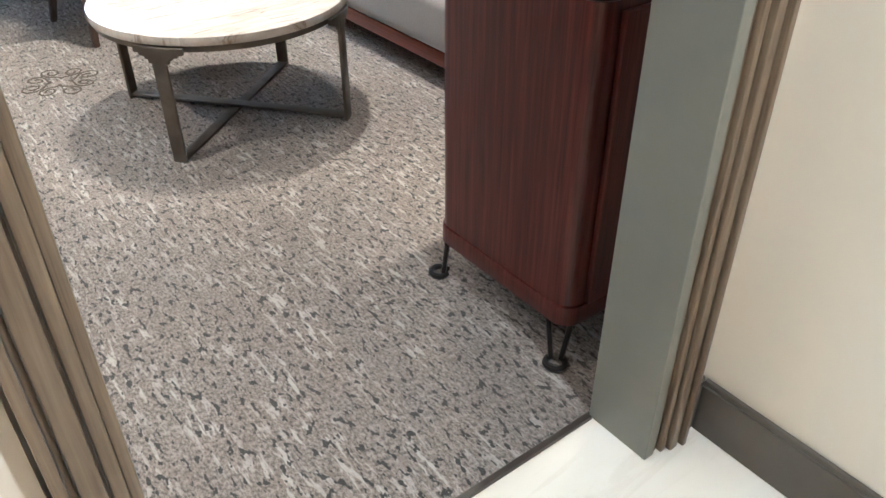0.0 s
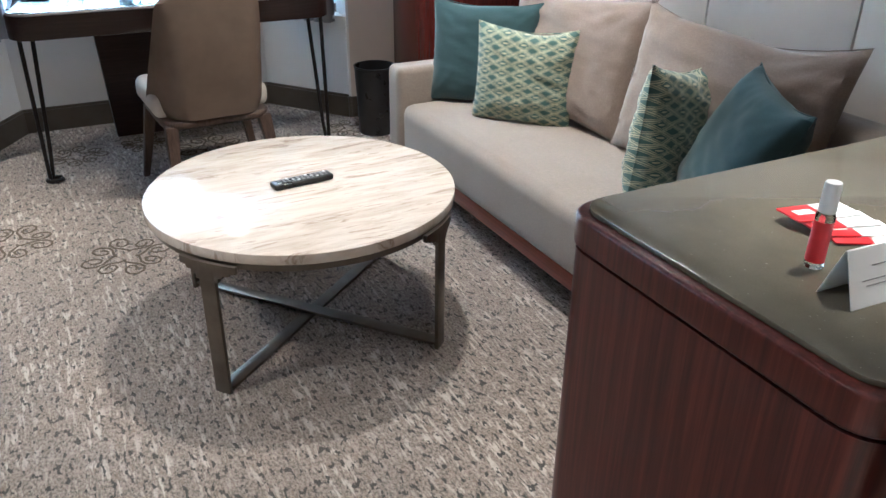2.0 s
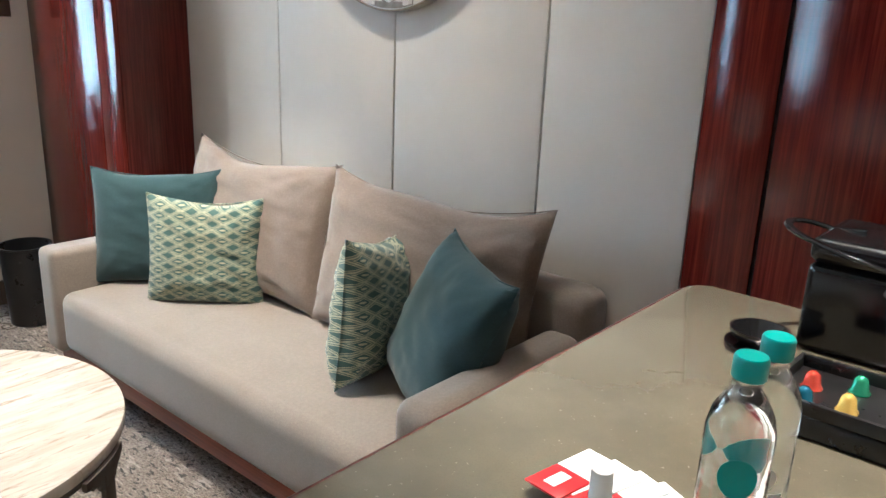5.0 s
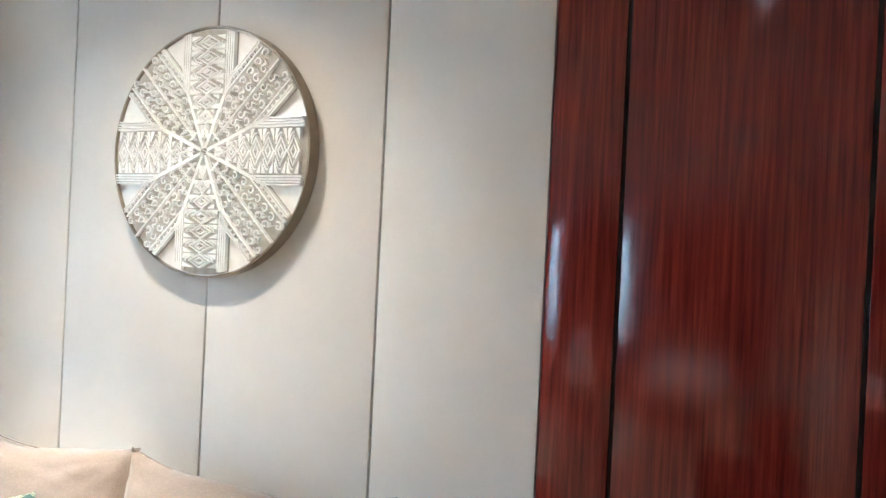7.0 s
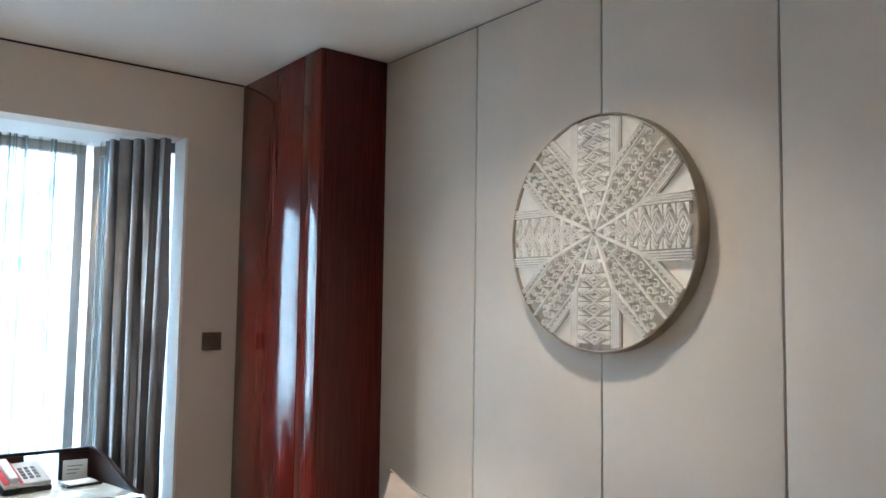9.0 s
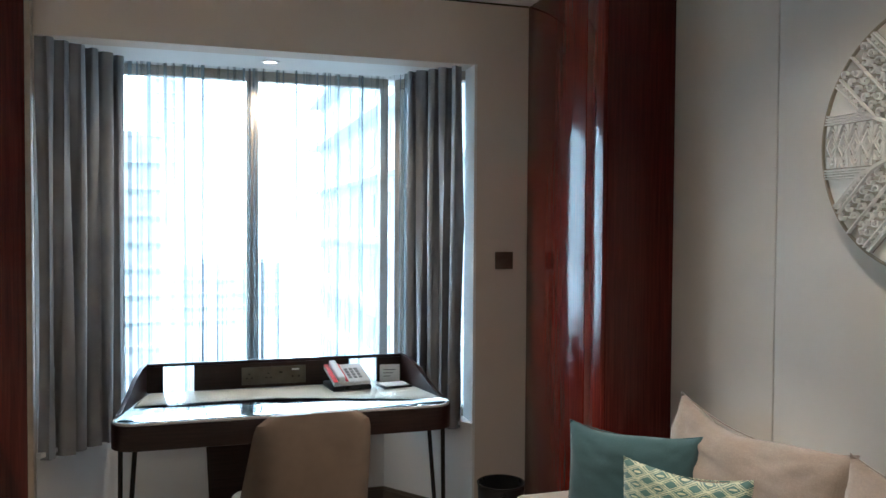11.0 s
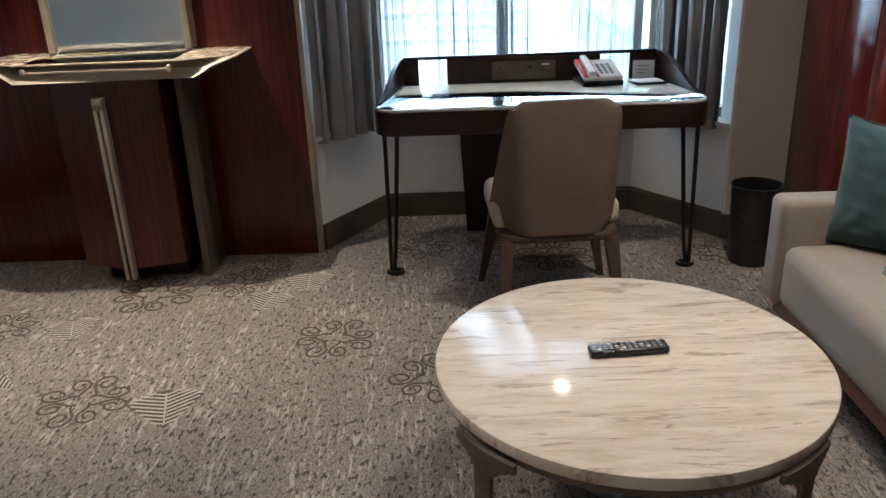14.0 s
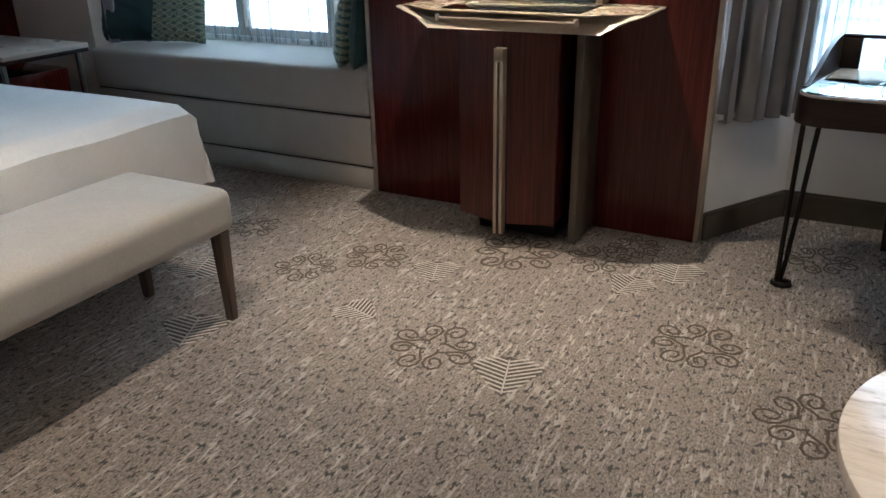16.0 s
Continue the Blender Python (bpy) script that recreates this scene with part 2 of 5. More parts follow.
SEAT_FABRIC = fabric("window_seat_fabric", (0.42, 0.39, 0.35), (0.47, 0.44, 0.395), 480)
LINEN = fabric("white_linen", (0.76, 0.755, 0.74), (0.82, 0.815, 0.80), 700, 0.2)
CURTAIN = mixed("curtain_satin", (0.25, 0.255, 0.272), (0.33, 0.335, 0.352), 0.36, 5, metal=0.25, grain=0.1)
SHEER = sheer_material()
GLASS = glass_material("clear_glass")
CHAMPAGNE = mixed("champagne_lacquer", (0.47, 0.395, 0.30), (0.53, 0.45, 0.345), 0.32, 10, metal=0.15)
DESK_GLASS = glass_material("desk_glass", (0.93, 0.97, 0.96))
DESK_GLASS.node_tree.nodes["Principled BSDF"].inputs["IOR"].default_value = 1.18
PLASTIC_CLEAR = glass_material("clear_plastic", (0.96, 0.99, 1.0), 0.05)
TEAL_PLASTIC = mixed("teal_plastic", (0.02, 0.27, 0.25), (0.03, 0.32, 0.29), 0.35, 20)
RED = mixed("red_print", (0.50, 0.015, 0.022), (0.58, 0.025, 0.03), 0.35, 20)
PAPER = mixed("white_paper", (0.78, 0.78, 0.78), (0.82, 0.82, 0.82), 0.7, 12)
INK = mixed("grey_ink", (0.22, 0.22, 0.23), (0.28, 0.28, 0.29), 0.7, 12)
PHONE_GREY = mixed("phone_grey", (0.62, 0.63, 0.64), (0.68, 0.69, 0.70), 0.4, 20)
RELIEF = mixed("white_relief", (0.76, 0.735, 0.69), (0.82, 0.80, 0.755), 0.55, 25, grain=0.15)
GREEN = mixed("green_foil", (0.03, 0.20, 0.11), (0.05, 0.26, 0.14), 0.25, 20, metal=0.6)
GOLD = mixed("gold_foil", (0.70, 0.48, 0.10), (0.78, 0.55, 0.14), 0.25, 20, metal=0.6)
RED_FOIL = mixed("red_foil", (0.55, 0.06, 0.04), (0.62, 0.09, 0.05), 0.25, 20, metal=0.6)
BLUE_FOIL = mixed("blue_foil", (0.02, 0.12, 0.20), (0.03, 0.16, 0.25), 0.25, 20, metal=0.6)
LAMP_GLOW = glow("lamp_glow", (1.0, 0.9, 0.75), 5.0)
FACADE = mixed("facade_render", (0.70, 0.73, 0.75), (0.78, 0.80, 0.81), 0.8, 0.3)
FACADE_GLASS = mixed("facade_glass", (0.52, 0.60, 0.63), (0.60, 0.67, 0.69), 0.25, 0.4)
HAZE = glow("bright_haze", (0.84, 0.95, 1.0), 5.8)
CITY = mixed("city_ground", (0.42, 0.46, 0.45), (0.60, 0.62, 0.61), 0.9, 0.05)


def stone_top_material():
    m = Mat("stone_top", 0.13, 0, 0.0)
    v = m.coords()
    c = m.ramp(m.noise(v, 9, 5), (0.35, (0.098, 0.087, 0.062)), (0.65, (0.125, 0.112, 0.080)))
    c = m.mix(m.ramp(m.noise(v, 420, 2), (0.35, 0.3), (0.5, 0.0)), c, (0.09, 0.08, 0.06))
    c = m.mix(m.ramp(m.noise(v, 190, 2), (0.72, 0.0), (0.76, 0.4)), c, (0.42, 0.39, 0.32))
    m.colour(c)
    return m.m


STONE_TOP = stone_top_material()

# ---- building helpers ----


def finish(name, bm, mat, parent=None, label="", smooth=False):
    bmesh.ops.recalc_face_normals(bm, faces=bm.faces)
    me = bpy.data.meshes.new(name)
    bm.to_mesh(me)
    bm.free()
    me.materials.append(mat)
    if smooth:
        me.polygons.foreach_set("use_smooth", [True] * len(me.polygons))
        me.set_sharp_from_angle(angle=radians(38))
    ob = new(name, me)
    if parent:
        ob.parent = parent
    if label:
        ob["label"] = label
    return ob


def part(name, bm, mat, parent, label="", smooth=True):
    return finish(name, bm, mat, parent, label, smooth)


def thing(name, m, label, category, group=""):
    ob = new(name)
    ob.empty_display_size = 0.05
    ob.matrix_world = m
    return tagged(ob, label, category, group)


def block(x0, x1, y0, y1, z0, z1, bevel=0.0, seg=2, bm=None):
    made = bmesh.new()
    bmesh.ops.create_cube(made, size=1)
    for v in made.verts:
        v.co = Vector((x1 if v.co.x > 0 else x0, y1 if v.co.y > 0 else y0, z1 if v.co.z > 0 else z0))
    if bevel:
        bmesh.ops.bevel(made, geom=made.edges[:], offset=bevel, segments=seg, profile=0.5, affect="EDGES")
    return join(bm, made)


def join(bm, made):
    if bm is None:
        return made
    me = bpy.data.meshes.new("tmp")
    made.to_mesh(me)
    made.free()
    bm.from_mesh(me)
    bpy.data.meshes.remove(me)
    return bm


def prism(points, z0, z1, bevel=0.0, seg=2, bm=None):
    """A plan outline raised from z0 to z1."""
    made = bmesh.new()
    low = [made.verts.new((x, y, z0)) for x, y in points]
    face = made.faces.new(low)
    up = bmesh.ops.extrude_face_region(made, geom=[face])
    for v in up["geom"]:
        if isinstance(v, bmesh.types.BMVert):
            v.co.z = z1
    if bevel:
        rim = [e for e in made.edges if abs(e.verts[0].co.z - e.verts[1].co.z) < 1e-6]
        bmesh.ops.bevel(made, geom=rim, offset=bevel, segments=seg, profile=0.5, affect="EDGES")
    return join(bm, made)


def rounded(x0, x1, y0, y1, r, n=6):
    pts = []
    for cx, cy, a in ((x1 - r, y1 - r, 0), (x0 + r, y1 - r, 90), (x0 + r, y0 + r, 180), (x1 - r, y0 + r, 270)):
        pts += [(cx + r * math.cos(radians(a + 90 * i / n)), cy + r * math.sin(radians(a + 90 * i / n))) for i in range(n + 1)]
    return pts


def ring_points(r, n=64, cx=0.0, cy=0.0):
    return [(cx + r * math.cos(2 * math.pi * i / n), cy + r * math.sin(2 * math.pi * i / n)) for i in range(n)]


def lathe(profile, n=32, bm=None, ring=False):
    """Turned about z from (radius, height) pairs."""
    made = bmesh.new()
    rows = [[made.verts.new((r * math.cos(2 * math.pi * i / n), r * math.sin(2 * math.pi * i / n), z)) for i in range(n)] for r, z in profile]
    for a, b in zip(rows, rows[1:] + rows[:1] if ring else rows[1:]):
        for i in range(n):
            made.faces.new((a[i], a[(i + 1) % n], b[(i + 1) % n], b[i]))
    if not ring:
        made.faces.new(rows[0][::-1])
        made.faces.new(rows[-1])
    return join(bm, made)


def tube(points, r, n=8, bm=None, flat=1.0):
    """A bar swept along points."""
    made = bmesh.new()
    pts = [Vector(p) for p in points]
    rows = []
    for i, p in enumerate(pts):
        d = (pts[min(i + 1, len(pts) - 1)] - pts[max(i - 1, 0)]).normalized()
        side = d.cross(Vector((0, 0, 1)))
        side = side.normalized() if side.length > 1e-4 else Vector((1, 0, 0))
        up = side.cross(d)
        rows.append([made.verts.new(p + (side * math.cos(2 * math.pi * k / n) + up * math.sin(2 * math.pi * k / n) * flat) * r) for k in range(n)])
    for a, b in zip(rows, rows[1:]):
        for k in range(n):
            made.faces.new((a[k], a[(k + 1) % n], b[(k + 1) % n], b[k]))
    made.faces.new(rows[0][::-1])
    made.faces.new(rows[-1])
    return join(bm, made)


def ribbon(bm, pts, w, z0, h, closed=False):
    """A flat raised line in the xy plane."""
    pts = [Vector((x, y)) for x, y in pts]
    n = len(pts)
    rows = []
    for i, p in enumerate(pts):
        a, b = (pts[i - 1], pts[(i + 1) % n]) if closed else (pts[max(i - 1, 0)], pts[min(i + 1, n - 1)])
        d = (b - a).normalized()
        s = Vector((-d.y, d.x)) * w / 2
        rows.append((bm.verts.new((p.x + s.x, p.y + s.y, z0)), bm.verts.new((p.x + s.x * 0.8, p.y + s.y * 0.8, z0 + h)),
                     bm.verts.new((p.x - s.x * 0.8, p.y - s.y * 0.8, z0 + h)), bm.verts.new((p.x - s.x, p.y - s.y, z0))))
    for i in range(n if closed else n - 1):
        a, b = rows[i], rows[(i + 1) % n]
        for k in range(3):
            bm.faces.new((a[k], b[k], b[k + 1], a[k + 1]))


def tapered(x, y, z0, z1, top, foot, dx=0.0, dy=0.0, bm=None):
    """A square leg from (x, y) at the top z1 down to a smaller foot, leaning by dx, dy."""
    made = bmesh.new()
    a = [made.verts.new((x + sx * top, y + sy * top, z1)) for sx, sy in ((-1, -1), (1, -1), (1, 1), (-1, 1))]
    b = [made.verts.new((x + dx + sx * foot, y + dy + sy * foot, z0)) for sx, sy in ((-1, -1), (1, -1), (1, 1), (-1, 1))]
    for i in range(4):
        made.faces.new((a[i], a[(i + 1) % 4], b[(i + 1) % 4], b[i]))
    made.faces.new(a[::-1])
    made.faces.new(b)
    bmesh.ops.bevel(made, geom=made.edges[:], offset=min(top, foot) * 0.25, segments=2, affect="EDGES")
    return join(bm, made)


def setting(name, bm, mat, label="", smooth=False):
    ob = finish(name, bm, mat, None, label, smooth)
    ob["kind"] = "structure"
    return ob

# ---- the large structure ----
WALL_X = 2.745      # the wall behind the sofa
WIN_Y = 4.922        # the wall with the two bays
DOOR_Y = 0.955      # the wall with the doorway
BAY = [(0.18, 4.922), (0.46, 5.395), (1.79, 5.395), (2.14, 4.922)]
SILL = 0.545
HEAD = 2.330

floor = setting("floor", block(-4.3, 2.9, DOOR_Y, 5.7, -0.12, 0.0), CARPET, "flecked beige and grey patterned carpet")
setting("hall_floor", block(-0.4, 1.5, -1.7, DOOR_Y - 0.001, -0.12, -0.004), HALL_MARBLE, "polished cream marble entry floor")
setting("threshold", block(0.205, 1.155, DOOR_Y - 0.012, DOOR_Y + 0.006, -0.02, 0.003, 0.002), BRONZE, "thin bronze threshold strip")

ceil_bm = block(-4.45, 2.9, DOOR_Y, WIN_Y + 0.14, CEIL, CEIL + 0.15)
setting("ceiling", ceil_bm, WHITE, "plain white ceiling")
setting("hall_ceiling", block(-0.4, 1.5, -1.8, DOOR_Y - 0.14, 2.4, 2.55), WHITE, "plain white entry ceiling")

wall_sofa = setting("wall_east", block(WALL_X + 0.012, WALL_X + 0.18, DOOR_Y - 0.14, WIN_Y + 0.14, -0.1, CEIL), GROOVE, "grey backing behind the wall panels")
# upholstered panels with narrow metal grooves between
for y0, y1 in ((1.842, 2.316), (2.316, 2.911), (2.911, 3.525), (3.525, 4.15)):
    part("panel", block(WALL_X, WALL_X + 0.02, y0 + 0.0035, y1 - 0.0035, 0.0, CEIL - 0.010, 0.002), PANEL, wall_sofa)
# glossy wood leaves beside them
for y0, y1 in ((1.666, 1.838), (1.150, 1.656), (0.957, 1.140)):
    part("wood_panel", block(WALL_X - 0.012, WALL_X + 0.01, y0, y1, 0.0, CEIL - 0.004, 0.002), RED_WOOD, wall_sofa, "glossy red mahogany panel")
part("shadow_gap", block(WALL_X - 0.002, WALL_X + 0.011, 0.957, 1.838, 0.0, CEIL - 0.006), DARKGAP, wall_sofa)

# corner column, wood on both faces
column = setting("column", block(2.425, WALL_X - 0.001, 4.152, WIN_Y - 0.001, 0.0, CEIL - 0.004), DARKGAP, "tall corner column clad in glossy red wood")
part("wood_panel", block(2.412, 2.43, 4.141, 4.287, 0.0, CEIL - 0.005, 0.0015), RED_WOOD, column)
part("wood_panel", block(2.412, 2.43, 4.293, WIN_Y - 0.001, 0.0, CEIL - 0.005, 0.0015), RED_WOOD, column)
# South face takes the darker wood, its shade put into the colour.
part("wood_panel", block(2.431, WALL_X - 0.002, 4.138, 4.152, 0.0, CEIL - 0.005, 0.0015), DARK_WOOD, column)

# window wall: piers and headers with two openings
north = block(2.14, WALL_X + 0.01, WIN_Y, WIN_Y + 0.14, 0.0, CEIL)
block(-1.49, 0.18, WIN_Y + 0.003, WIN_Y + 0.14, 0.0, CEIL, bm=north)
block(-4.3, -3.57, WIN_Y, WIN_Y + 0.14, 0.0, CEIL, bm=north)
block(0.18, 2.14, WIN_Y, WIN_Y + 0.14, HEAD, CEIL, bm=north)
block(-3.57, -1.49, WIN_Y, WIN_Y + 0.14, HEAD, CEIL, bm=north)
setting("wall_north", north, PAINT, "beige painted wall around the window bays")
setting("trim", block(2.128, 2.1425, WIN_Y - 0.004, WIN_Y + 0.139, 0.12, HEAD + 0.004, 0.001), WHITE, "white painted bay reveal")


def wall_run(bm, a, b, z0, z1, thick, lift=0.0):
    """A wall along a-b whose thickness lies on the left of the way."""
    (ax, ay), (bx, by) = a, b
    d = Vector((bx - ax, by - ay)).normalized()
    n = Vector((-d.y, d.x))
    p = [(ax + n.x * lift, ay + n.y * lift), (bx + n.x * lift, by + n.y * lift), (bx + n.x * (lift + thick), by + n.y * (lift + thick)), (ax + n.x * (lift + thick), ay + n.y * (lift + thick))]
    return prism(p, z0, z1, bm=bm)


for a, b, name in zip(BAY, BAY[1:], ("wall_bay_west", "wall_bay_north", "wall_bay_east")):
    setting(name, wall_run(None, a, b, 0.0, SILL, 0.14), WHITE, "white wall under the bay window")
setting("bay_ceiling", prism([(0.05, WIN_Y + 0.139), (0.30, 5.62), (1.98, 5.62), (2.28, WIN_Y + 0.139)], HEAD, HEAD + 0.2), WHITE, "white bay soffit")
skirt_bm = None
for a, b in zip(BAY, BAY[1:]):
    skirt_bm = wall_run(skirt_bm, a, b, 0.0, 0.115, 0.016, -0.016)
    wall_run(skirt_bm, a, b, 0.115, 0.128, 0.009, -0.009)
block(2.14, 2.411, WIN_Y - 0.017, WIN_Y - 0.001, 0.0, 0.118, 0.003, bm=skirt_bm)
block(2.122, 2.139, WIN_Y - 0.019, WIN_Y + 0.03, 0.0, 0.12, 0.003, bm=skirt_bm)
setting("baseboard", skirt_bm, SKIRT, "taupe skirting round the bay")
sill_bm = None
for a, b in zip(BAY, BAY[1:]):
    sill_bm = wall_run(sill_bm, a, b, SILL, SILL + 0.02, 0.16, -0.02)
setting("window_sill", sill_bm, WHITE, "white window sill of the bay")


def window(name, a, b, z0, z1, mullions=(), label=""):
    """Frame, panes and mullions along a-b."""
    (ax, ay), (bx, by) = a, b
    length = math.hypot(bx - ax, by - ay)
    ob = setting(name, block(0, length, 0.0, 0.06, z0, z0 + 0.05, 0.004), TRIM, label)
    ob.matrix_world = pose(ax, ay, 0, 0, 0, math.degrees(math.atan2(by - ay, bx - ax)))
    part("frame", block(0, length, 0.0, 0.06, z1 - 0.05, z1, 0.004), TRIM, ob)
    for x in (0.0, length - 0.045):
        part("frame", block(x, x + 0.045, 0.001, 0.061, z0 + 0.04, z1 - 0.04, 0.004), TRIM, ob)
    edges = [0.045]
    for x in mullions:
        part("mullion", block(x - 0.03, x + 0.03, -0.002, 0.07, z0 + 0.04, z1 - 0.04, 0.004), TRIM, ob)
        edges += [x - 0.03, x + 0.03]
    edges.append(length - 0.045)
    for x0, x1 in zip(edges[::2], edges[1::2]):
        pane = part("pane", block(x0, x1, 0.028, 0.034, z0 + 0.05, z1 - 0.05), GLASS, ob)
        pane.visible_shadow = False
    return ob


window("window_1", (0.435, 5.43), (1.815, 5.43), SILL + 0.02, HEAD, (0.665,), "bright bay window with a central mullion")
window("window_2", (0.12, 4.98), (0.40, 5.44), SILL + 0.02, HEAD, (), "narrow slanted bay window")
window("window_3", (1.85, 5.44), (2.19, 4.98), SILL + 0.02, HEAD, (), "narrow slanted bay window")
# second bay, over the window seat
seat_bay = block(-3.60, -3.57, WIN_Y + 0.139, 5.6, 0.0, HEAD)
block(-1.49, -1.46, WIN_Y + 0.139, 5.6, 0.0, HEAD, bm=seat_bay)
block(-3.57, -1.49, 5.46, 5.6, 0.0, 0.66, bm=seat_bay)
block(-3.60, -1.46, WIN_Y + 0.139, 5.62, HEAD, HEAD + 0.2, bm=seat_bay)
setting("wall_seat_bay", seat_bay, WHITE, "white walls of the window seat bay")
window("window_4", (-3.57, 5.49), (-1.49, 5.49), 0.66, HEAD, (0.7, 1.4), "wide bright window above the window seat")

# panelled partition between the bays
partition = setting("wall_partition", block(-1.488, 0.156, 4.872, WIN_Y + 0.002, 0.0, CEIL - 0.003, 0.002), DARK_WOOD, "dark glossy wood panelled partition")
part("edge_trim", block(0.1565, 0.178, 4.866, WIN_Y + 0.001, 0.0, CEIL - 0.003, 0.002), TRIM, partition, "champagne metal edge trim")
part("edge_trim", block(-1.51, -1.4885, 4.866, WIN_Y + 0.001, 0.0, CEIL - 0.003, 0.002), TRIM, partition, "champagne metal edge trim")

# Near-black strip on the wall, standing in for shade at the ceiling joint.
setting("trim", block(0.1795, 2.411, WIN_Y - 0.0025, WIN_Y + 0.001, CEIL - 0.009, CEIL - 0.001), DARKGAP, "thin dark strip drawn for the shadow line under the ceiling")

# remaining walls that close the place
west = block(-4.45, -4.3, DOOR_Y - 0.14, 5.05, -0.1, CEIL)
setting("wall_west", west, PAINT, "beige wall behind the bed")
south = block(-4.3, 0.13, DOOR_Y - 0.13, DOOR_Y, 0.0, CEIL)
block(1.255, WALL_X + 0.012, DOOR_Y - 0.13, DOOR_Y, 0.0, CEIL, bm=south)
block(0.13, 1.255, DOOR_Y - 0.13, DOOR_Y, 2.13, CEIL, bm=south)
setting("wall_south", south, PAINT, "beige painted wall with the doorway")
HALL_LABEL = "warm cream painted entry wall"
setting("wall_hall_east", block(1.33, 1.48, -1.7, DOOR_Y - 0.131, -0.1, 2.4), CREAM, HALL_LABEL)
setting("wall_hall_west", block(-0.4, -0.25, -1.7, DOOR_Y - 0.131, -0.1, 2.4), CREAM, HALL_LABEL)
setting("wall_hall_south", block(-0.4, 1.48, -1.85, -1.7, -0.1, 2.4), CREAM, HALL_LABEL)
setting("wall_hall_door_east", block(1.256, 1.3295, DOOR_Y - 0.15, DOOR_Y - 0.1305, 0.0, 2.4), CREAM, HALL_LABEL)
setting("wall_hall_door_west", block(-0.2495, 0.119, DOOR_Y - 0.15, DOOR_Y - 0.1305, 0.0, 2.4), CREAM, HALL_LABEL)
hall_skirt = block(1.314, 1.3295, -1.69, DOOR_Y - 0.166, -0.004, 0.128, 0.002)
block(1.318, 1.3295, -1.69, DOOR_Y - 0.166, 0.128, 0.143, 0.003, bm=hall_skirt)
block(1.266, 1.3295, DOOR_Y - 0.166, DOOR_Y - 0.1505, -0.004, 0.128, 0.002, bm=hall_skirt)
block(1.266, 1.3295, DOOR_Y - 0.162, DOOR_Y - 0.1505, 0.128, 0.143, 0.003, bm=hall_skirt)
block(-0.2495, -0.234, -1.69, DOOR_Y - 0.166, -0.004, 0.14, 0.003, bm=hall_skirt)
setting("baseboard", hall_skirt, SKIRT, "brown moulded skirting in the entry")

# door surround: jamb lining and a stepped casing
door = setting("door_1", block(1.156, 1.185, DOOR_Y - 0.165, DOOR_Y, -0.004, 2.12, 0.002), JAMB, "open doorway with a moulded brown frame")
part("jamb", block(0.19, 0.205, DOOR_Y - 0.148, DOOR_Y, -0.004, 2.12, 0.002), JAMB, door)
part("jamb", block(0.19, 1.185, DOOR_Y - 0.165, DOOR_Y, 2.1201, 2.134, 0.002), JAMB, door)


def casing(x, way):
    """Stepped upright moulding; way is +1 or -1, outwards from the opening."""
    bm = None
    for a, b, out in ((0.0, 0.014, 0.160), (0.0145, 0.030, 0.172), (0.0305, 0.034, 0.160), (0.0345, 0.058, 0.182), (0.0585, 0.066, 0.172), (0.0665, 0.080, 0.190)):
        x0, x1 = sorted((x + way * a, x + way * b))
        bm = block(x0, x1, DOOR_Y - out, DOOR_Y - 0.1495, -0.004, 2.2, 0.0035, bm=bm)
    return part("casing", bm, FRAME_WOOD, door, "moulded brown wooden casing")


casing(1.1855, 1)
casing(0.2045, -1)


# ---- recessed lamps ----
def downlight(x, y, z):
    ob = thing("downlight", pose(x, y, z), "small recessed ceiling spotlight, lit", "ceiling light", "recessed ceiling spotlights")
    part("trim_ring", lathe([(0.030, -0.0005), (0.046, -0.0005), (0.044, -0.006), (0.032, -0.006)], 32, ring=True), WHITE, ob)
    part("lens", lathe([(0.001, -0.0008), (0.029, -0.0008), (0.029, -0.002), (0.001, -0.002)], 24), LAMP_GLOW, ob, "glowing lens")
    return ob


for lx, ly, watts, cone, soft in DOWNLIGHTS:
    downlight(lx, ly, CEIL)
downlight(1.17, 5.17, HEAD)
downlight(0.75, -0.25, 2.4)

switch = thing("wall_switch", pose(2.289, WIN_Y, 1.37), "square bronze wall switch plate", "switch")
part("plate", block(-0.047, 0.047, -0.009, -0.0005, -0.043, 0.043, 0.002), BRONZE, switch)
part("rocker", block(-0.030, 0.030, -0.0125, -0.0091, -0.028, 0.028, 0.001), BRONZE, switch)


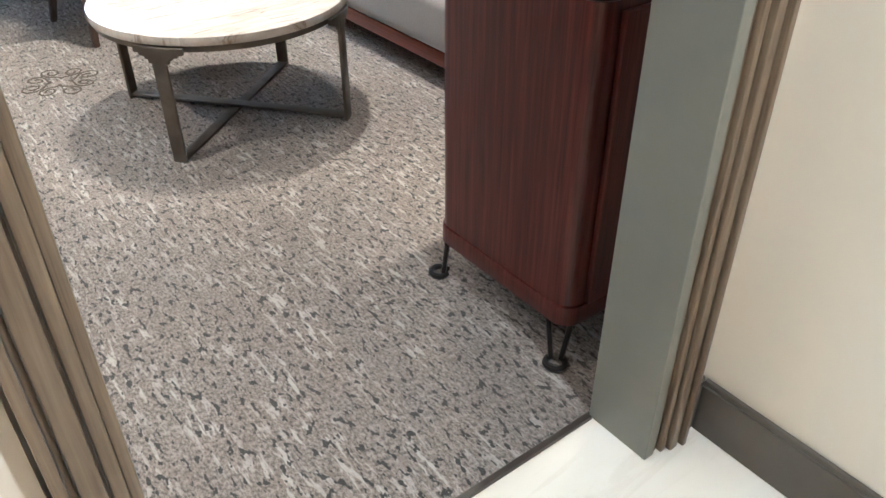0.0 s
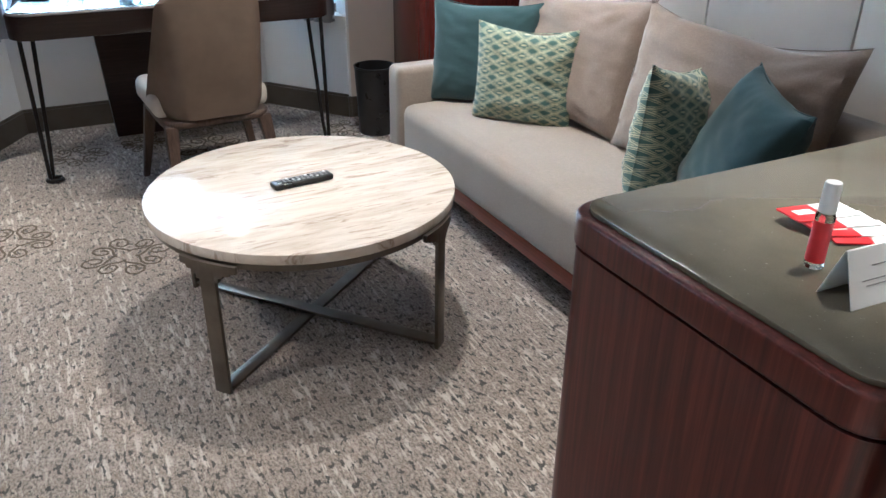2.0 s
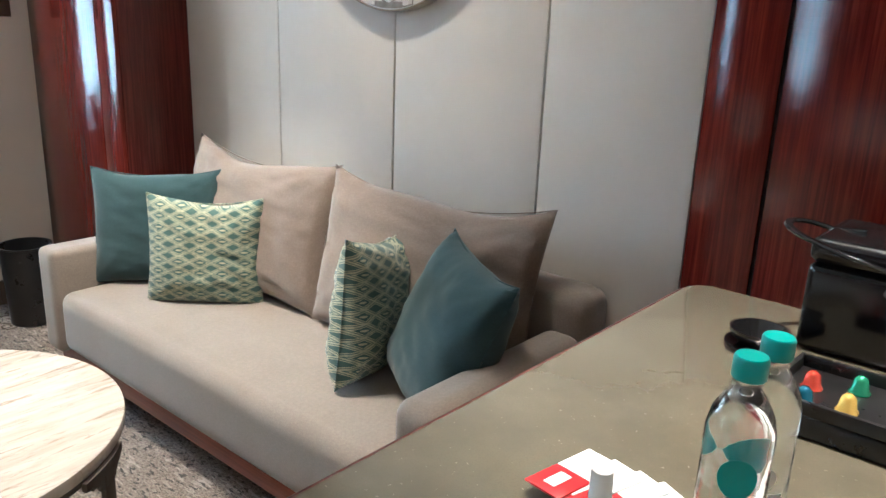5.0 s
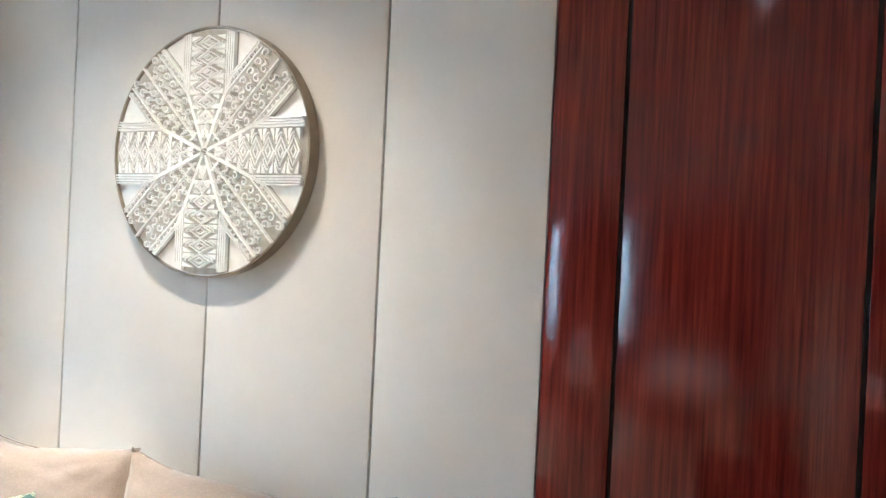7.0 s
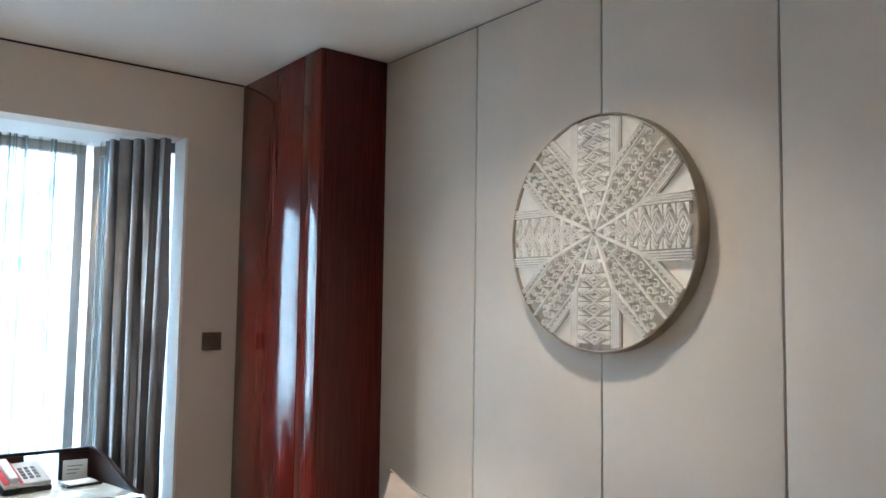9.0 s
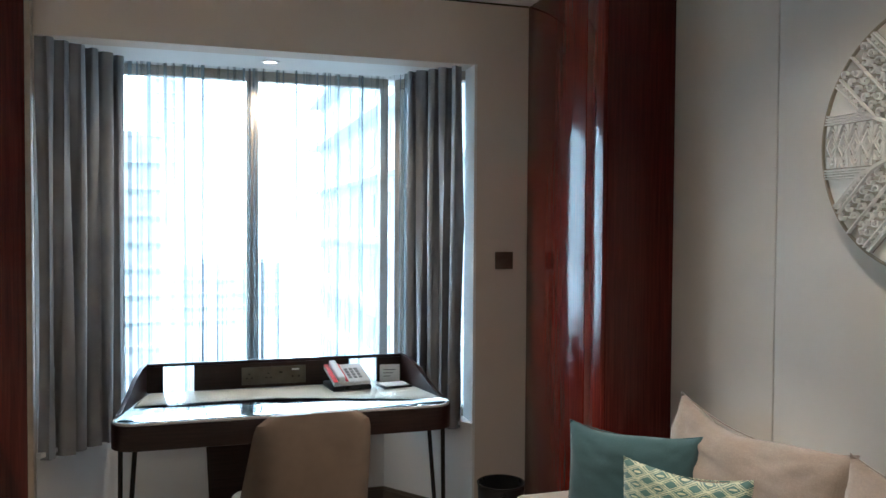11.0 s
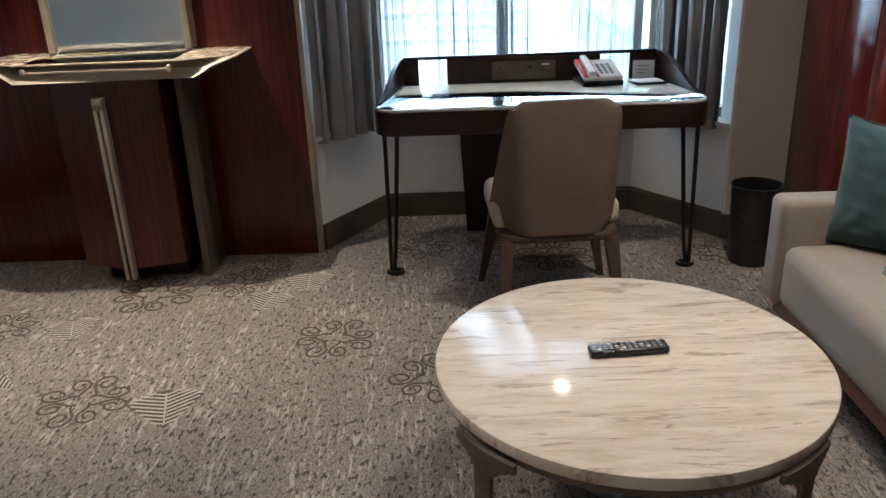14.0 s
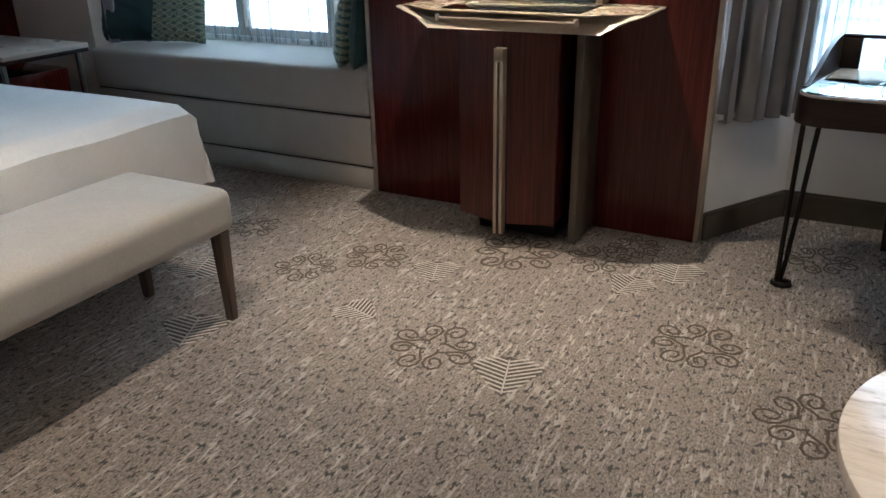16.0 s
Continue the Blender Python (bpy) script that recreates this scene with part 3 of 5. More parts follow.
# ---- curtains ----
def drape(name, a, b, z0, z1, folds, depth, mat, label, seed, skew=0.0, wide=0.0, lap=0.0, pleat=False):
    """Hanging cloth along a-b with folds; a child hem closes it below."""
    rnd = random.Random(seed)
    (ax, ay), (bx, by) = a, b
    d = Vector((bx - ax, by - ay))
    n = Vector((-d.y, d.x)).normalized()
    cols, rows = folds * 16, 14
    phase = [rnd.uniform(-0.5, 0.5) for _ in range(folds + 2)]
    amp = [rnd.uniform(0.6, 1.25) for _ in range(folds + 2)]
    bm = bmesh.new()
    grid = []
    for r in range(rows + 1):
        f = r / rows
        z = z1 + (z0 - z1) * f
        line = []
        for c in range(cols + 1):
            u = c / cols
            k = u * folds
            i = int(k)
            g = k - i
            am = amp[i] * (1 - g) + amp[i + 1] * g
            ph = phase[i] * (1 - g) + phase[i + 1] * g
            off = depth * am * math.sin(2 * math.pi * k + ph + 0.5 * f) * (0.75 + 0.25 * f) + 0.3 * depth * math.sin(5.1 * k + 2 * f)
            if pleat:
                off = -depth * am * abs(math.sin(math.pi * (k + 0.15 * math.sin(3 * f + i)))) ** 0.75 + 0.006 * math.sin(9.0 * k + 3 * f)
            along = u + lap / folds * math.sin(4 * math.pi * k + 2 * ph + 0.6 * f) + skew * f * f * (u - 0.5) + wide * math.sin(2.5 * f + i) * 0.01
            line.append(bm.verts.new((ax + d.x * along + n.x * off, ay + d.y * along + n.y * off, z)))
        grid.append(line)
    for r in range(rows):
        for c in range(cols):
            bm.faces.new((grid[r][c], grid[r][c + 1], grid[r + 1][c + 1], grid[r + 1][c]))
    ob = part(name, bm, mat, None, label)
    return ob


tagged(drape("curtain", (0.172, 4.942), (0.46, 5.315), SILL - 0.015, HEAD - 0.004, 6, 0.075, CURTAIN, "grey satin curtain gathered beside the bay window", 3, wide=1.0, lap=0.12, pleat=True), category="curtain", group="grey bay curtains")
tagged(drape("curtain", (1.895, 5.235), (2.10, 4.975), SILL - 0.015, HEAD - 0.004, 5, 0.075, CURTAIN, "grey satin curtain gathered beside the bay window", 8, wide=1.0, lap=0.12, pleat=True), category="curtain", group="grey bay curtains")
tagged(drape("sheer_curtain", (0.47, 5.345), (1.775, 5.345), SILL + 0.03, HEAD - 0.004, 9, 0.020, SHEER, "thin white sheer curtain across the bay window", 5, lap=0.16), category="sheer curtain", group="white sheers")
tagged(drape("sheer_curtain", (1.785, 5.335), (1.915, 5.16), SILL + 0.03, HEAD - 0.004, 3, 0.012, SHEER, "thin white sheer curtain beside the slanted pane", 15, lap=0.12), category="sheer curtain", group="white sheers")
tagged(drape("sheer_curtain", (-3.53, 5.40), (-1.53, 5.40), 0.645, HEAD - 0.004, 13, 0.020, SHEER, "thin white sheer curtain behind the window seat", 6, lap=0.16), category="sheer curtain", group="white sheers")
tagged(drape("curtain", (-3.53, 5.0), (-3.40, 5.30), 0.645, HEAD - 0.004, 4, 0.018, CURTAIN, "grey satin curtain gathered at the window seat", 11), category="curtain", group="grey bay curtains")

# ---- outside: neighbouring buildings and the city far below ----
setting("backdrop", block(-420, 420, 260, 261, -46, 330), HAZE, "bright hazy white sky in the distance")
setting("ground", block(-900, 900, 6.2, 1500, -46.2, -46.0), CITY, "hazy pale city ground far below")


def tower(name, x, y, w, d, z1, cols, floors, label, turn=0.0):
    ob = thing(name, pose(x, y, -46, 0, 0, turn), label, "building", "neighbouring buildings")
    part("wall", block(-w / 2, w / 2, 0, d, 0, z1 + 46), FACADE, ob)
    part("roof", block(-w / 2 - 0.3, w / 2 + 0.3, -0.3, d, z1 + 46.01, z1 + 46.7), FACADE, ob)
    h = (z1 + 46) / floors
    first = max(0, int(28 / h))
    pane_me = None
    for f in range(first, floors):
        part("balcony", block(-w / 2, w / 2, -0.9, -0.01, f * h, f * h + 0.35), FACADE, ob, smooth=False)
        for c in range(cols):
            x0 = -w / 2 + (c + 0.22) * w / cols
            if pane_me is None:
                o = part("window", block(0, 0.56 * w / cols, -0.05, 0.02, 0, h * 0.55), FACADE_GLASS, ob, smooth=False)
                pane_me = o.data
            else:
                o = new("window", pane_me)
                o.parent = ob
            o.location = (x0, 0, f * h + 0.75)
    return ob


tower("apartment_building", 9.7, 42, 44, 16, 34, 12, 24, "pale apartment tower seen through the sheer curtain", -90)
tower("office_building", -8.6, 215, 10, 10, 95, 3, 40, "slim bluish tower in the haze")
tower("office_building", -16, 120, 22, 20, 14, 5, 16, "hazy pale office block in the distance")
tower("office_building", -48, 160, 26, 20, 34, 5, 20, "hazy pale tower in the distance")
tower("office_building", 4, 190, 30, 22, -8, 5, 12, "low hazy block in the distance")
tower("office_building", -75, 140, 30, 22, 2, 5, 14, "hazy mid-rise block in the distance")


# ---- coffee table ----
def coffee_table():
    ob = thing("coffee_table", pose(1.248, 2.990, 0), "round veined marble coffee table on bronze legs", "coffee table")
    part("tabletop", prism(ring_points(0.472, 96), 0.420, 0.451, 0.004, 2), MARBLE, ob, "polished cream marble top with brown veins")
    part("rim", lathe([(0.446, 0.396), (0.458, 0.396), (0.458, 0.4195), (0.446, 0.4195)], 96, ring=True), BRONZE, ob)
    for k in range(4):
        leg = block(0.458, 0.4705, -0.025, 0.025, 0.0, 0.398, 0.002)
        # curved shoulder that clasps the rim and the stone's lower edge
        for reach, z0, z1 in ((11, 0.398, 0.4195), (8.5, 0.389, 0.3985), (6, 0.380, 0.3895), (4.4, 0.366, 0.3805)):
            angles = np.linspace(-reach, reach, 15)
            outer = [(0.4708 * math.cos(radians(t)), 0.4708 * math.sin(radians(t))) for t in angles]
            inner = [(x * 0.974, y * 0.974) for x, y in outer[::-1]]
            prism(outer + inner, z0, z1, bm=leg)
        leg.transform(pose(-0.010, -0.022, 0, 0, 0, 39.5 + 90 * k))
        part("leg", leg, BRONZE, ob)
    for k in range(2):
        bar = block(-0.458, 0.458, -0.021, 0.021, 0.002 + 0.0105 * k, 0.012 + 0.0105 * k, 0.0015)
        bar.transform(pose(-0.010, -0.022, 0, 0, 0, 39.5 + 90 * k))
        part("cross_bar", bar, BRONZE, ob)
    return ob


coffee_table()

remote = thing("remote_control", pose(1.252, 3.005, 0.4512, 0, 0, 6), "black remote control on the marble table", "remote control")
part("body", block(-0.098, 0.098, -0.024, 0.024, 0.0, 0.019, 0.007, 3), BLACK, remote)
for i in range(11):
    for j in range(3):
        part("button", block(-0.082 + i * 0.0155, -0.073 + i * 0.0155, -0.0155 + j * 0.0115, -0.0085 + j * 0.0115, 0.0188, 0.0212, 0.0008, 1), INK if (i + j) % 4 else PHONE_GREY, remote)


# ---- sofa and its cushions ----
def soft_block(x0, x1, y0, y1, z0, z1, bevel, puff=0.0):
    """A rounded upholstered block, bulging a little on top."""
    def steps(a, b):
        r = bevel
        inner = np.linspace(a + r, b - r, 9)
        return [a, a + r * 0.12, a + r * 0.35, a + r * 0.65] + list(inner) + [b - r * 0.65, b - r * 0.35, b - r * 0.12, b]

    axes = [steps(x0, x1), steps(y0, y1), steps(z0, z1)]
    bm = bmesh.new()
    made = {}
    n = [len(k) - 1 for k in axes]

    def vert(i, j, k):
        if (i, j, k) not in made:
            p = Vector((axes[0][i], axes[1][j], axes[2][k]))
            q = Vector((min(max(p.x, x0 + bevel), x1 - bevel), min(max(p.y, y0 + bevel), y1 - bevel), min(max(p.z, z0 + bevel), z1 - bevel)))
            d = p - q
            p = q + d.normalized() * bevel
            u, w = (p.x - (x0 + x1) / 2) / (x1 - x0) * 2, (p.y - (y0 + y1) / 2) / (y1 - y0) * 2
            if p.z > (z0 + z1) / 2:
                p.z += puff * (1 - u ** 4) * (1 - w ** 4)
            made[i, j, k] = bm.verts.new(p)
        return made[i, j, k]

    for ax in range(3):
        o1, o2 = [q for q in range(3) if q != ax]
        for end in (0, n[ax]):
            for s in range(n[o1]):
                for t in range(n[o2]):
                    quad = []
                    for ds, dt in ((0, 0), (1, 0), (1, 1), (0, 1)):
                        key = [0, 0, 0]
                        key[ax], key[o1], key[o2] = end, s + ds, t + dt
                        quad.append(vert(*key))
                    bm.faces.new(quad)
    return bm


sofa = thing("sofa", pose(2.36, 2.99, 0), "beige fabric two-seat sofa on a red-brown wooden plinth rail", "sofa")
S = Matrix.Translation((-2.36, -2.99, 0))


def local(bm, m=S):
    bm.transform(m)
    return bm


part("seat", local(soft_block(1.972, 2.63, 2.168, 3.855, 0.155, 0.385, 0.045, 0.012)), SOFA, sofa)
part("backrest", local(soft_block(2.58, 2.735, 2.02, 3.985, 0.155, 0.70, 0.055)), SOFA, sofa)
part("armrest", local(soft_block(1.965, 2.60, 3.862, 3.985, 0.135, 0.535, 0.028)), SOFA, sofa)
part("armrest", local(soft_block(1.965, 2.60, 2.02, 2.150, 0.135, 0.588, 0.045)), SOFA, sofa)
part("plinth_rail", local(block(2.005, 2.70, 2.06, 3.945, 0.085, 0.150, 0.006)), RAIL_WOOD, sofa, "red-brown wooden rail")
for fx in (2.08, 2.64):
    for fy in (2.16, 3.84):
        part("foot", local(tapered(fx, fy, 0.0, 0.09, 0.025, 0.02)), LEG_WOOD, sofa)


def pillow_bm(w, h, d, seed, sag=0.03, n=30, crease=1.0):
    """A square stuffed cushion with pointed corners, standing in the xz plane on z = 0."""
    rnd = random.Random(seed)
    ph = [rnd.uniform(0, 6.28) for _ in range(6)]
    bm = bmesh.new()
    sides = []
    for side in (-1, 1):
        grid = []
        for j in range(n + 1):
            v = -1 + 2 * j / n
            row = []
            for i in range(n + 1):
                u = -1 + 2 * i / n
                full = max(0.0, (1 - abs(u) ** 2.9)) ** 0.5 * max(0.0, (1 - abs(v) ** 2.9)) ** 0.5
                pinch = 1 - 0.055 * (1 - abs(u) ** 2) * abs(v) ** 3
                pinch_x = 1 - 0.055 * (1 - abs(v) ** 2) * abs(u) ** 3
                wrinkle = 0.035 * math.sin(7 * u + 3 * v + ph[0]) * abs(v) ** 2 + 0.03 * math.sin(9 * v - 4 * u + ph[1]) * abs(u) ** 2 + 0.05 * math.sin(2.3 * u + ph[2]) * math.cos(2.1 * v + ph[3])
                thick = d / 2 * full * (1 + wrinkle * 1.6 + 0.12 * -v)
                thick += full * 0.075 * crease * d * noise.noise(Vector((u * 2.6 + seed, v * 2.6, side * 3.0))) + full * 0.06 * crease * d * noise.noise(Vector((u * 2.0 + seed, v * 7.0 + 2 * u, side * 5.0)))
                edge = max(abs(u), abs(v))
                thick += full * crease * 0.055 * d * edge ** 2 * noise.noise(Vector((u * 9.0 + seed * 1.7, v * 3.0 + 5 * u * v, side * 2.0)))
                thick += full * crease * 0.05 * d * (abs(u * v)) * math.sin(16 * math.atan2(1.02 - abs(v), 1.02 - abs(u)) + ph[5])
                x = u * w / 2 * pinch_x
                z = h / 2 + v * h / 2 * pinch
                if v > 0:
                    z -= sag * (1 - u * u) * v * v * rnd_k(ph, u)
                row.append((x, side * thick, z))
            grid.append(row)
        sides.append(grid)
    verts = {}
    for s, grid in enumerate(sides):
        for j, row in enumerate(grid):
            for i, p in enumerate(row):
                rim = i in (0, n) or j in (0, n)
                if rim and s == 1:
                    verts[s, j, i] = verts[0, j, i]
                else:
                    verts[s, j, i] = bm.verts.new(p)
    for s in range(2):
        for j in range(n):
            for i in range(n):
                bm.faces.new((verts[s, j, i], verts[s, j, i + 1], verts[s, j + 1, i + 1], verts[s, j + 1, i]))
    return bm


def rnd_k(ph, u):
    return 1 + 0.35 * math.sin(3.1 * u + ph[4])


def cushion(name, mat, w, h, d, m, label, group, seed, category="cushion", sag=0.02, crease=1.0):
    bm = pillow_bm(w, h, d, seed, sag, 34, crease)
    ob = part(name, bm, mat, None, label)
    ob.matrix_world = m
    tagged(ob, category=category, group=group)
    seam_pts = []
    n = 14
    pinch = lambda a: 1 - 0.055 * (1 - a * a)
    for u in np.linspace(-1, 1, n)[:-1]:
        seam_pts.append((u * w / 2, 0, h / 2 - h / 2 * pinch(u)))
    for v in np.linspace(-1, 1, n)[:-1]:
        seam_pts.append((w / 2 * pinch(v), 0, h / 2 + v * h / 2))
    for u in np.linspace(1, -1, n)[:-1]:
        k = sag * (1 - u * u)
        seam_pts.append((u * w / 2, 0, h / 2 + h / 2 * pinch(u) - k))
    for v in np.linspace(1, -1, n):
        seam_pts.append((-w / 2 * pinch(v), 0, h / 2 + v * h / 2))
    part("seam", tube(seam_pts, 0.0022, 5), mat, ob)
    return ob


SEAT_Z = 0.398
cushion("back_cushion", CUSHION, 0.86, 0.53, 0.175, pose(2.47, 3.415, SEAT_Z, -13, 0, -91), "large taupe back cushion leaning on the sofa back", "taupe sofa back cushions", 1, sag=0.05, crease=1.35)
cushion("back_cushion", CUSHION, 0.86, 0.53, 0.175, pose(2.47, 2.575, SEAT_Z, -13, 0, -88), "large taupe back cushion leaning on the sofa back", "taupe sofa back cushions", 2, sag=0.05, crease=1.35)
cushion("throw_pillow", TEAL, 0.48, 0.44, 0.15, pose(2.288, 3.700, SEAT_Z - 0.014, -8, 0, -46), "dark teal throw pillow in the sofa corner", "sofa throw pillows", 3)
cushion("throw_pillow", LATTICE, 0.415, 0.40, 0.13, pose(2.296, 3.398, SEAT_Z - 0.024, -6, 1, -49), "green and cream lattice-patterned throw pillow on the sofa", "sofa throw pillows", 4)
slump_x, slump_z = Vector((-0.185, -0.345, -0.034)).normalized(), Vector((0.133, -0.09, 0.41)).normalized()
slump_y = slump_z.cross(slump_x).normalized()
slump_z = slump_x.cross(slump_y)
SLUMP = Matrix.Translation((2.257, 2.33, SEAT_Z)) @ Matrix((slump_x, slump_y, slump_z)).transposed().to_4x4()
cushion("throw_pillow", TEAL, 0.42, 0.45, 0.20, SLUMP, "dark teal throw pillow slumped against the armrest", "sofa throw pillows", 5, crease=0.4)
cushion("throw_pillow", LATTICE, 0.38, 0.42, 0.16, pose(2.31, 2.575, SEAT_Z - 0.012, 0, 8, 18), "green and cream lattice-patterned throw pillow on the sofa", "sofa throw pillows", 6)


# ---- minibar cabinet ----
cab = thing("minibar_cabinet", pose(1.70, 1.35, 0), "dark mahogany minibar cabinet with a glossy stone top", "cabinet")
C = Matrix.Translation((-1.70, -1.35, 0))
CX0, CX1, CY0, CY1 = 1.200, 2.20, 1.094, 1.598
part("body", local(prism(rounded(CX0 + 0.004, CX1 - 0.004, CY0 + 0.004, CY1 - 0.004, 0.05), 0.185, 0.895), C), CAB_WOOD, cab)
part("base_band", local(prism(rounded(CX0, CX1, CY0, CY1, 0.05), 0.128, 0.1825, 0.003), C), CAB_WOOD, cab)
part("seam", local(prism(rounded(CX0 + 0.008, CX1 - 0.008, CY0 + 0.008, CY1 - 0.008, 0.05), 0.182, 0.903), C), DARKGAP, cab)
part("top_band", local(prism(rounded(CX0, CX1, CY0, CY1, 0.055), 0.8995, 0.947, 0.006, 3), C), CAB_WOOD, cab)
part("worktop", local(prism(rounded(CX0 + 0.016, CX1 - 0.016, CY0 + 0.016, CY1 - 0.016, 0.042), 0.9472, 0.955, 0.002), C), STONE_TOP, cab, "glossy speckled olive-brown stone inlay")
for x0, x1 in ((1.26, 1.70), (1.706, 2.15)):
    d = part("cabinet_door", local(block(x0, x1, CY0 - 0.012, CY0 + 0.0035, 0.19, 0.876, 0.002), C), CAB_WOOD, cab)
    part("handle", local(block((x1 - 0.03) if x0 < 1.5 else (x0 + 0.015), (x1 - 0.015) if x0 < 1.5 else (x0 + 0.03), CY0 - 0.024, CY0 - 0.0125, 0.45, 0.62, 0.002), C), TRIM, d, "champagne metal handle")
part("base_plate", local(prism(rounded(CX0 + 0.02, CX1 - 0.02, CY0 + 0.02, CY1 - 0.02, 0.04), 0.120, 0.1278), C), BLACK_METAL, cab)


def hook_foot(cx, cy, ux, uy, h, spread=0.05):
    """Two bars that meet in a horseshoe foot lying on the floor."""
    ang = math.atan2(uy, ux)
    leg = None
    for s in (-1, 1):
        px, py = -uy * s, ux * s
        leg = tube([(cx + px * spread, cy + py * spread, h), (cx + px * 0.014 + ux * 0.012, cy + py * 0.014 + uy * 0.012, 0.012)], 0.0075, 8, leg)
    ringpts = [(cx + ux * 0.026 + 0.024 * math.cos(ang + t), cy + uy * 0.026 + 0.024 * math.sin(ang + t), 0.009) for t in np.linspace(-2.7, 2.7, 18)]
    return tube(ringpts, 0.0088, 8, leg)


for fx, fy, ux, uy in ((1.225, 1.575, -0.75, 0.66), (1.225, 1.135, -0.75, -0.66), (2.175, 1.575, 0.75, 0.66), (2.175, 1.135, 0.75, -0.66)):
    part("hook_leg", local(hook_foot(fx, fy, ux * 0.9, uy * 0.9, 0.122, 0.03), C), BLACK_METAL, cab, "black metal hook leg")

TOP = 0.9552


def water_bottle(x, y, turn):
    ob = thing("water_bottle", pose(x, y, TOP, 0, 0, turn) @ Matrix.Scale(0.94, 4), "clear plastic water bottle with a teal cap", "bottle", "water bottles on the cabinet")
    prof = [(0.019, 0.0), (0.027, 0.002), (0.0305, 0.008), (0.0295, 0.016), (0.0305, 0.024), (0.0295, 0.034), (0.0305, 0.044), (0.0298, 0.052), (0.0302, 0.11), (0.0292, 0.120), (0.0305, 0.130), (0.0300, 0.146), (0.0265, 0.162), (0.0185, 0.177), (0.0132, 0.184), (0.0132, 0.196)]
    part("bottle_body", lathe(prof, 32), PLASTIC_CLEAR, ob, "clear ribbed plastic")
    part("cap", lathe([(0.0140, 0.1945), (0.0149, 0.196), (0.0149, 0.213), (0.0135, 0.2155), (0.001, 0.2155)], 28), TEAL_PLASTIC, ob, "teal screw cap")
    def wrap(name, turn_to, wide, z, tall, mat, label, oval=True):
        """A thin printed shape that follows the bottle's round side."""
        bm = bmesh.new()
        rings = []
        for r in (0.0306, 0.0312):
            ring = []
            for i in range(24):
                t = 2 * math.pi * i / 24
                cx, cz = math.cos(t), math.sin(t)
                if not oval:
                    k = max(abs(cx), abs(cz))
                    cx, cz = cx / k, cz / k
                a = turn_to + wide * cx
                ring.append(bm.verts.new((r * math.cos(a), r * math.sin(a), z + tall * cz)))
            rings.append(ring)
        for i in range(24):
            bm.faces.new((rings[0][i], rings[0][(i + 1) % 24], rings[1][(i + 1) % 24], rings[1][i]))
        middle = bm.verts.new((0.0313 * math.cos(turn_to), 0.0313 * math.sin(turn_to), z))
        for i in range(24):
            bm.faces.new((rings[1][i], rings[1][(i + 1) % 24], middle))
        return part(name, bm, mat, ob, label)

    wrap("logo_shape", math.pi - 0.1, 0.55, 0.112, 0.019, TEAL_PLASTIC, "teal oval printed shape")
    wrap("logo_shape", math.pi + 0.35, 0.35, 0.086, 0.011, PAPER, "pale oval printed shape")
    wrap("print_panel", math.pi + 0.75, 0.22, 0.058, 0.012, PAPER, "small white printed panel", False)
    return ob


water_bottle(1.442, 1.234, 30)
water_bottle(1.500, 1.232, 10)

spray = thing("spray_bottle", pose(1.354, 1.309, TOP), "small clear spray bottle with a red label", "spray bottle")
part("bottle_body", lathe([(0.0100, 0.0), (0.0108, 0.002), (0.0108, 0.065), (0.0090, 0.069)], 24), PLASTIC_CLEAR, spray)
part("cap", lathe([(0.0094, 0.0692), (0.0098, 0.070), (0.0094, 0.102), (0.0086, 0.105), (0.001, 0.105)], 24), PAPER, spray, "frosted white cap")
lab = lathe([(0.0110, 0.008), (0.0112, 0.009), (0.0112, 0.058), (0.0110, 0.059)], 24)
bmesh.ops.delete(lab, geom=[f for f in lab.faces if f.calc_center_median().x > 0.004 or len(f.verts) > 4], context="FACES")
part("label", lab, RED, spray, "red printed label")

for i, (px, py, rz) in enumerate(((1.465, 1.395, -8), (1.470, 1.372, -14), (1.474, 1.350, -20), (1.478, 1.330, -26))):
    sachet = thing("tea_sachet", pose(px, py, TOP + 0.0035 * (3 - i), 0, 2, rz), "red and white paper sachet fanned on the cabinet", "sachet", "fanned sachets")
    part("front", block(-0.052, -0.002, -0.022, 0.022, 0.0, 0.003, 0.0012), RED, sachet, "red printed half")
    part("tail", block(-0.0018, 0.05, -0.022, 0.022, 0.0, 0.003, 0.0012), PAPER, sachet, "white printed half")
    part("print", block(-0.04, -0.012, -0.006, 0.008, 0.003, 0.0036), PAPER, sachet)

tent = thing("tent_card", pose(1.358, 1.240, TOP, 0, 0, -3), "folded white paper tent card with grey print", "card")
for s in (-1, 1):
    side = block(-0.052, 0.052, -0.0006, 0.0006, 0.0, 0.064)
    side.transform(pose(0, s * 0.0225, 0.0003, s * 20, 0, 0))
    part("leaf", side, PAPER, tent)
for k, (w, z) in enumerate(((0.026, 0.043), (0.042, 0.028), (0.036, 0.022))):
    row = block(-w, w * 0.35, -0.0002, 0.0002, z, z + 0.0013)
    row.transform(pose(0.008, -0.0233, 0.0003, -20, 0, 0))
    part("print_line", row, INK, tent)

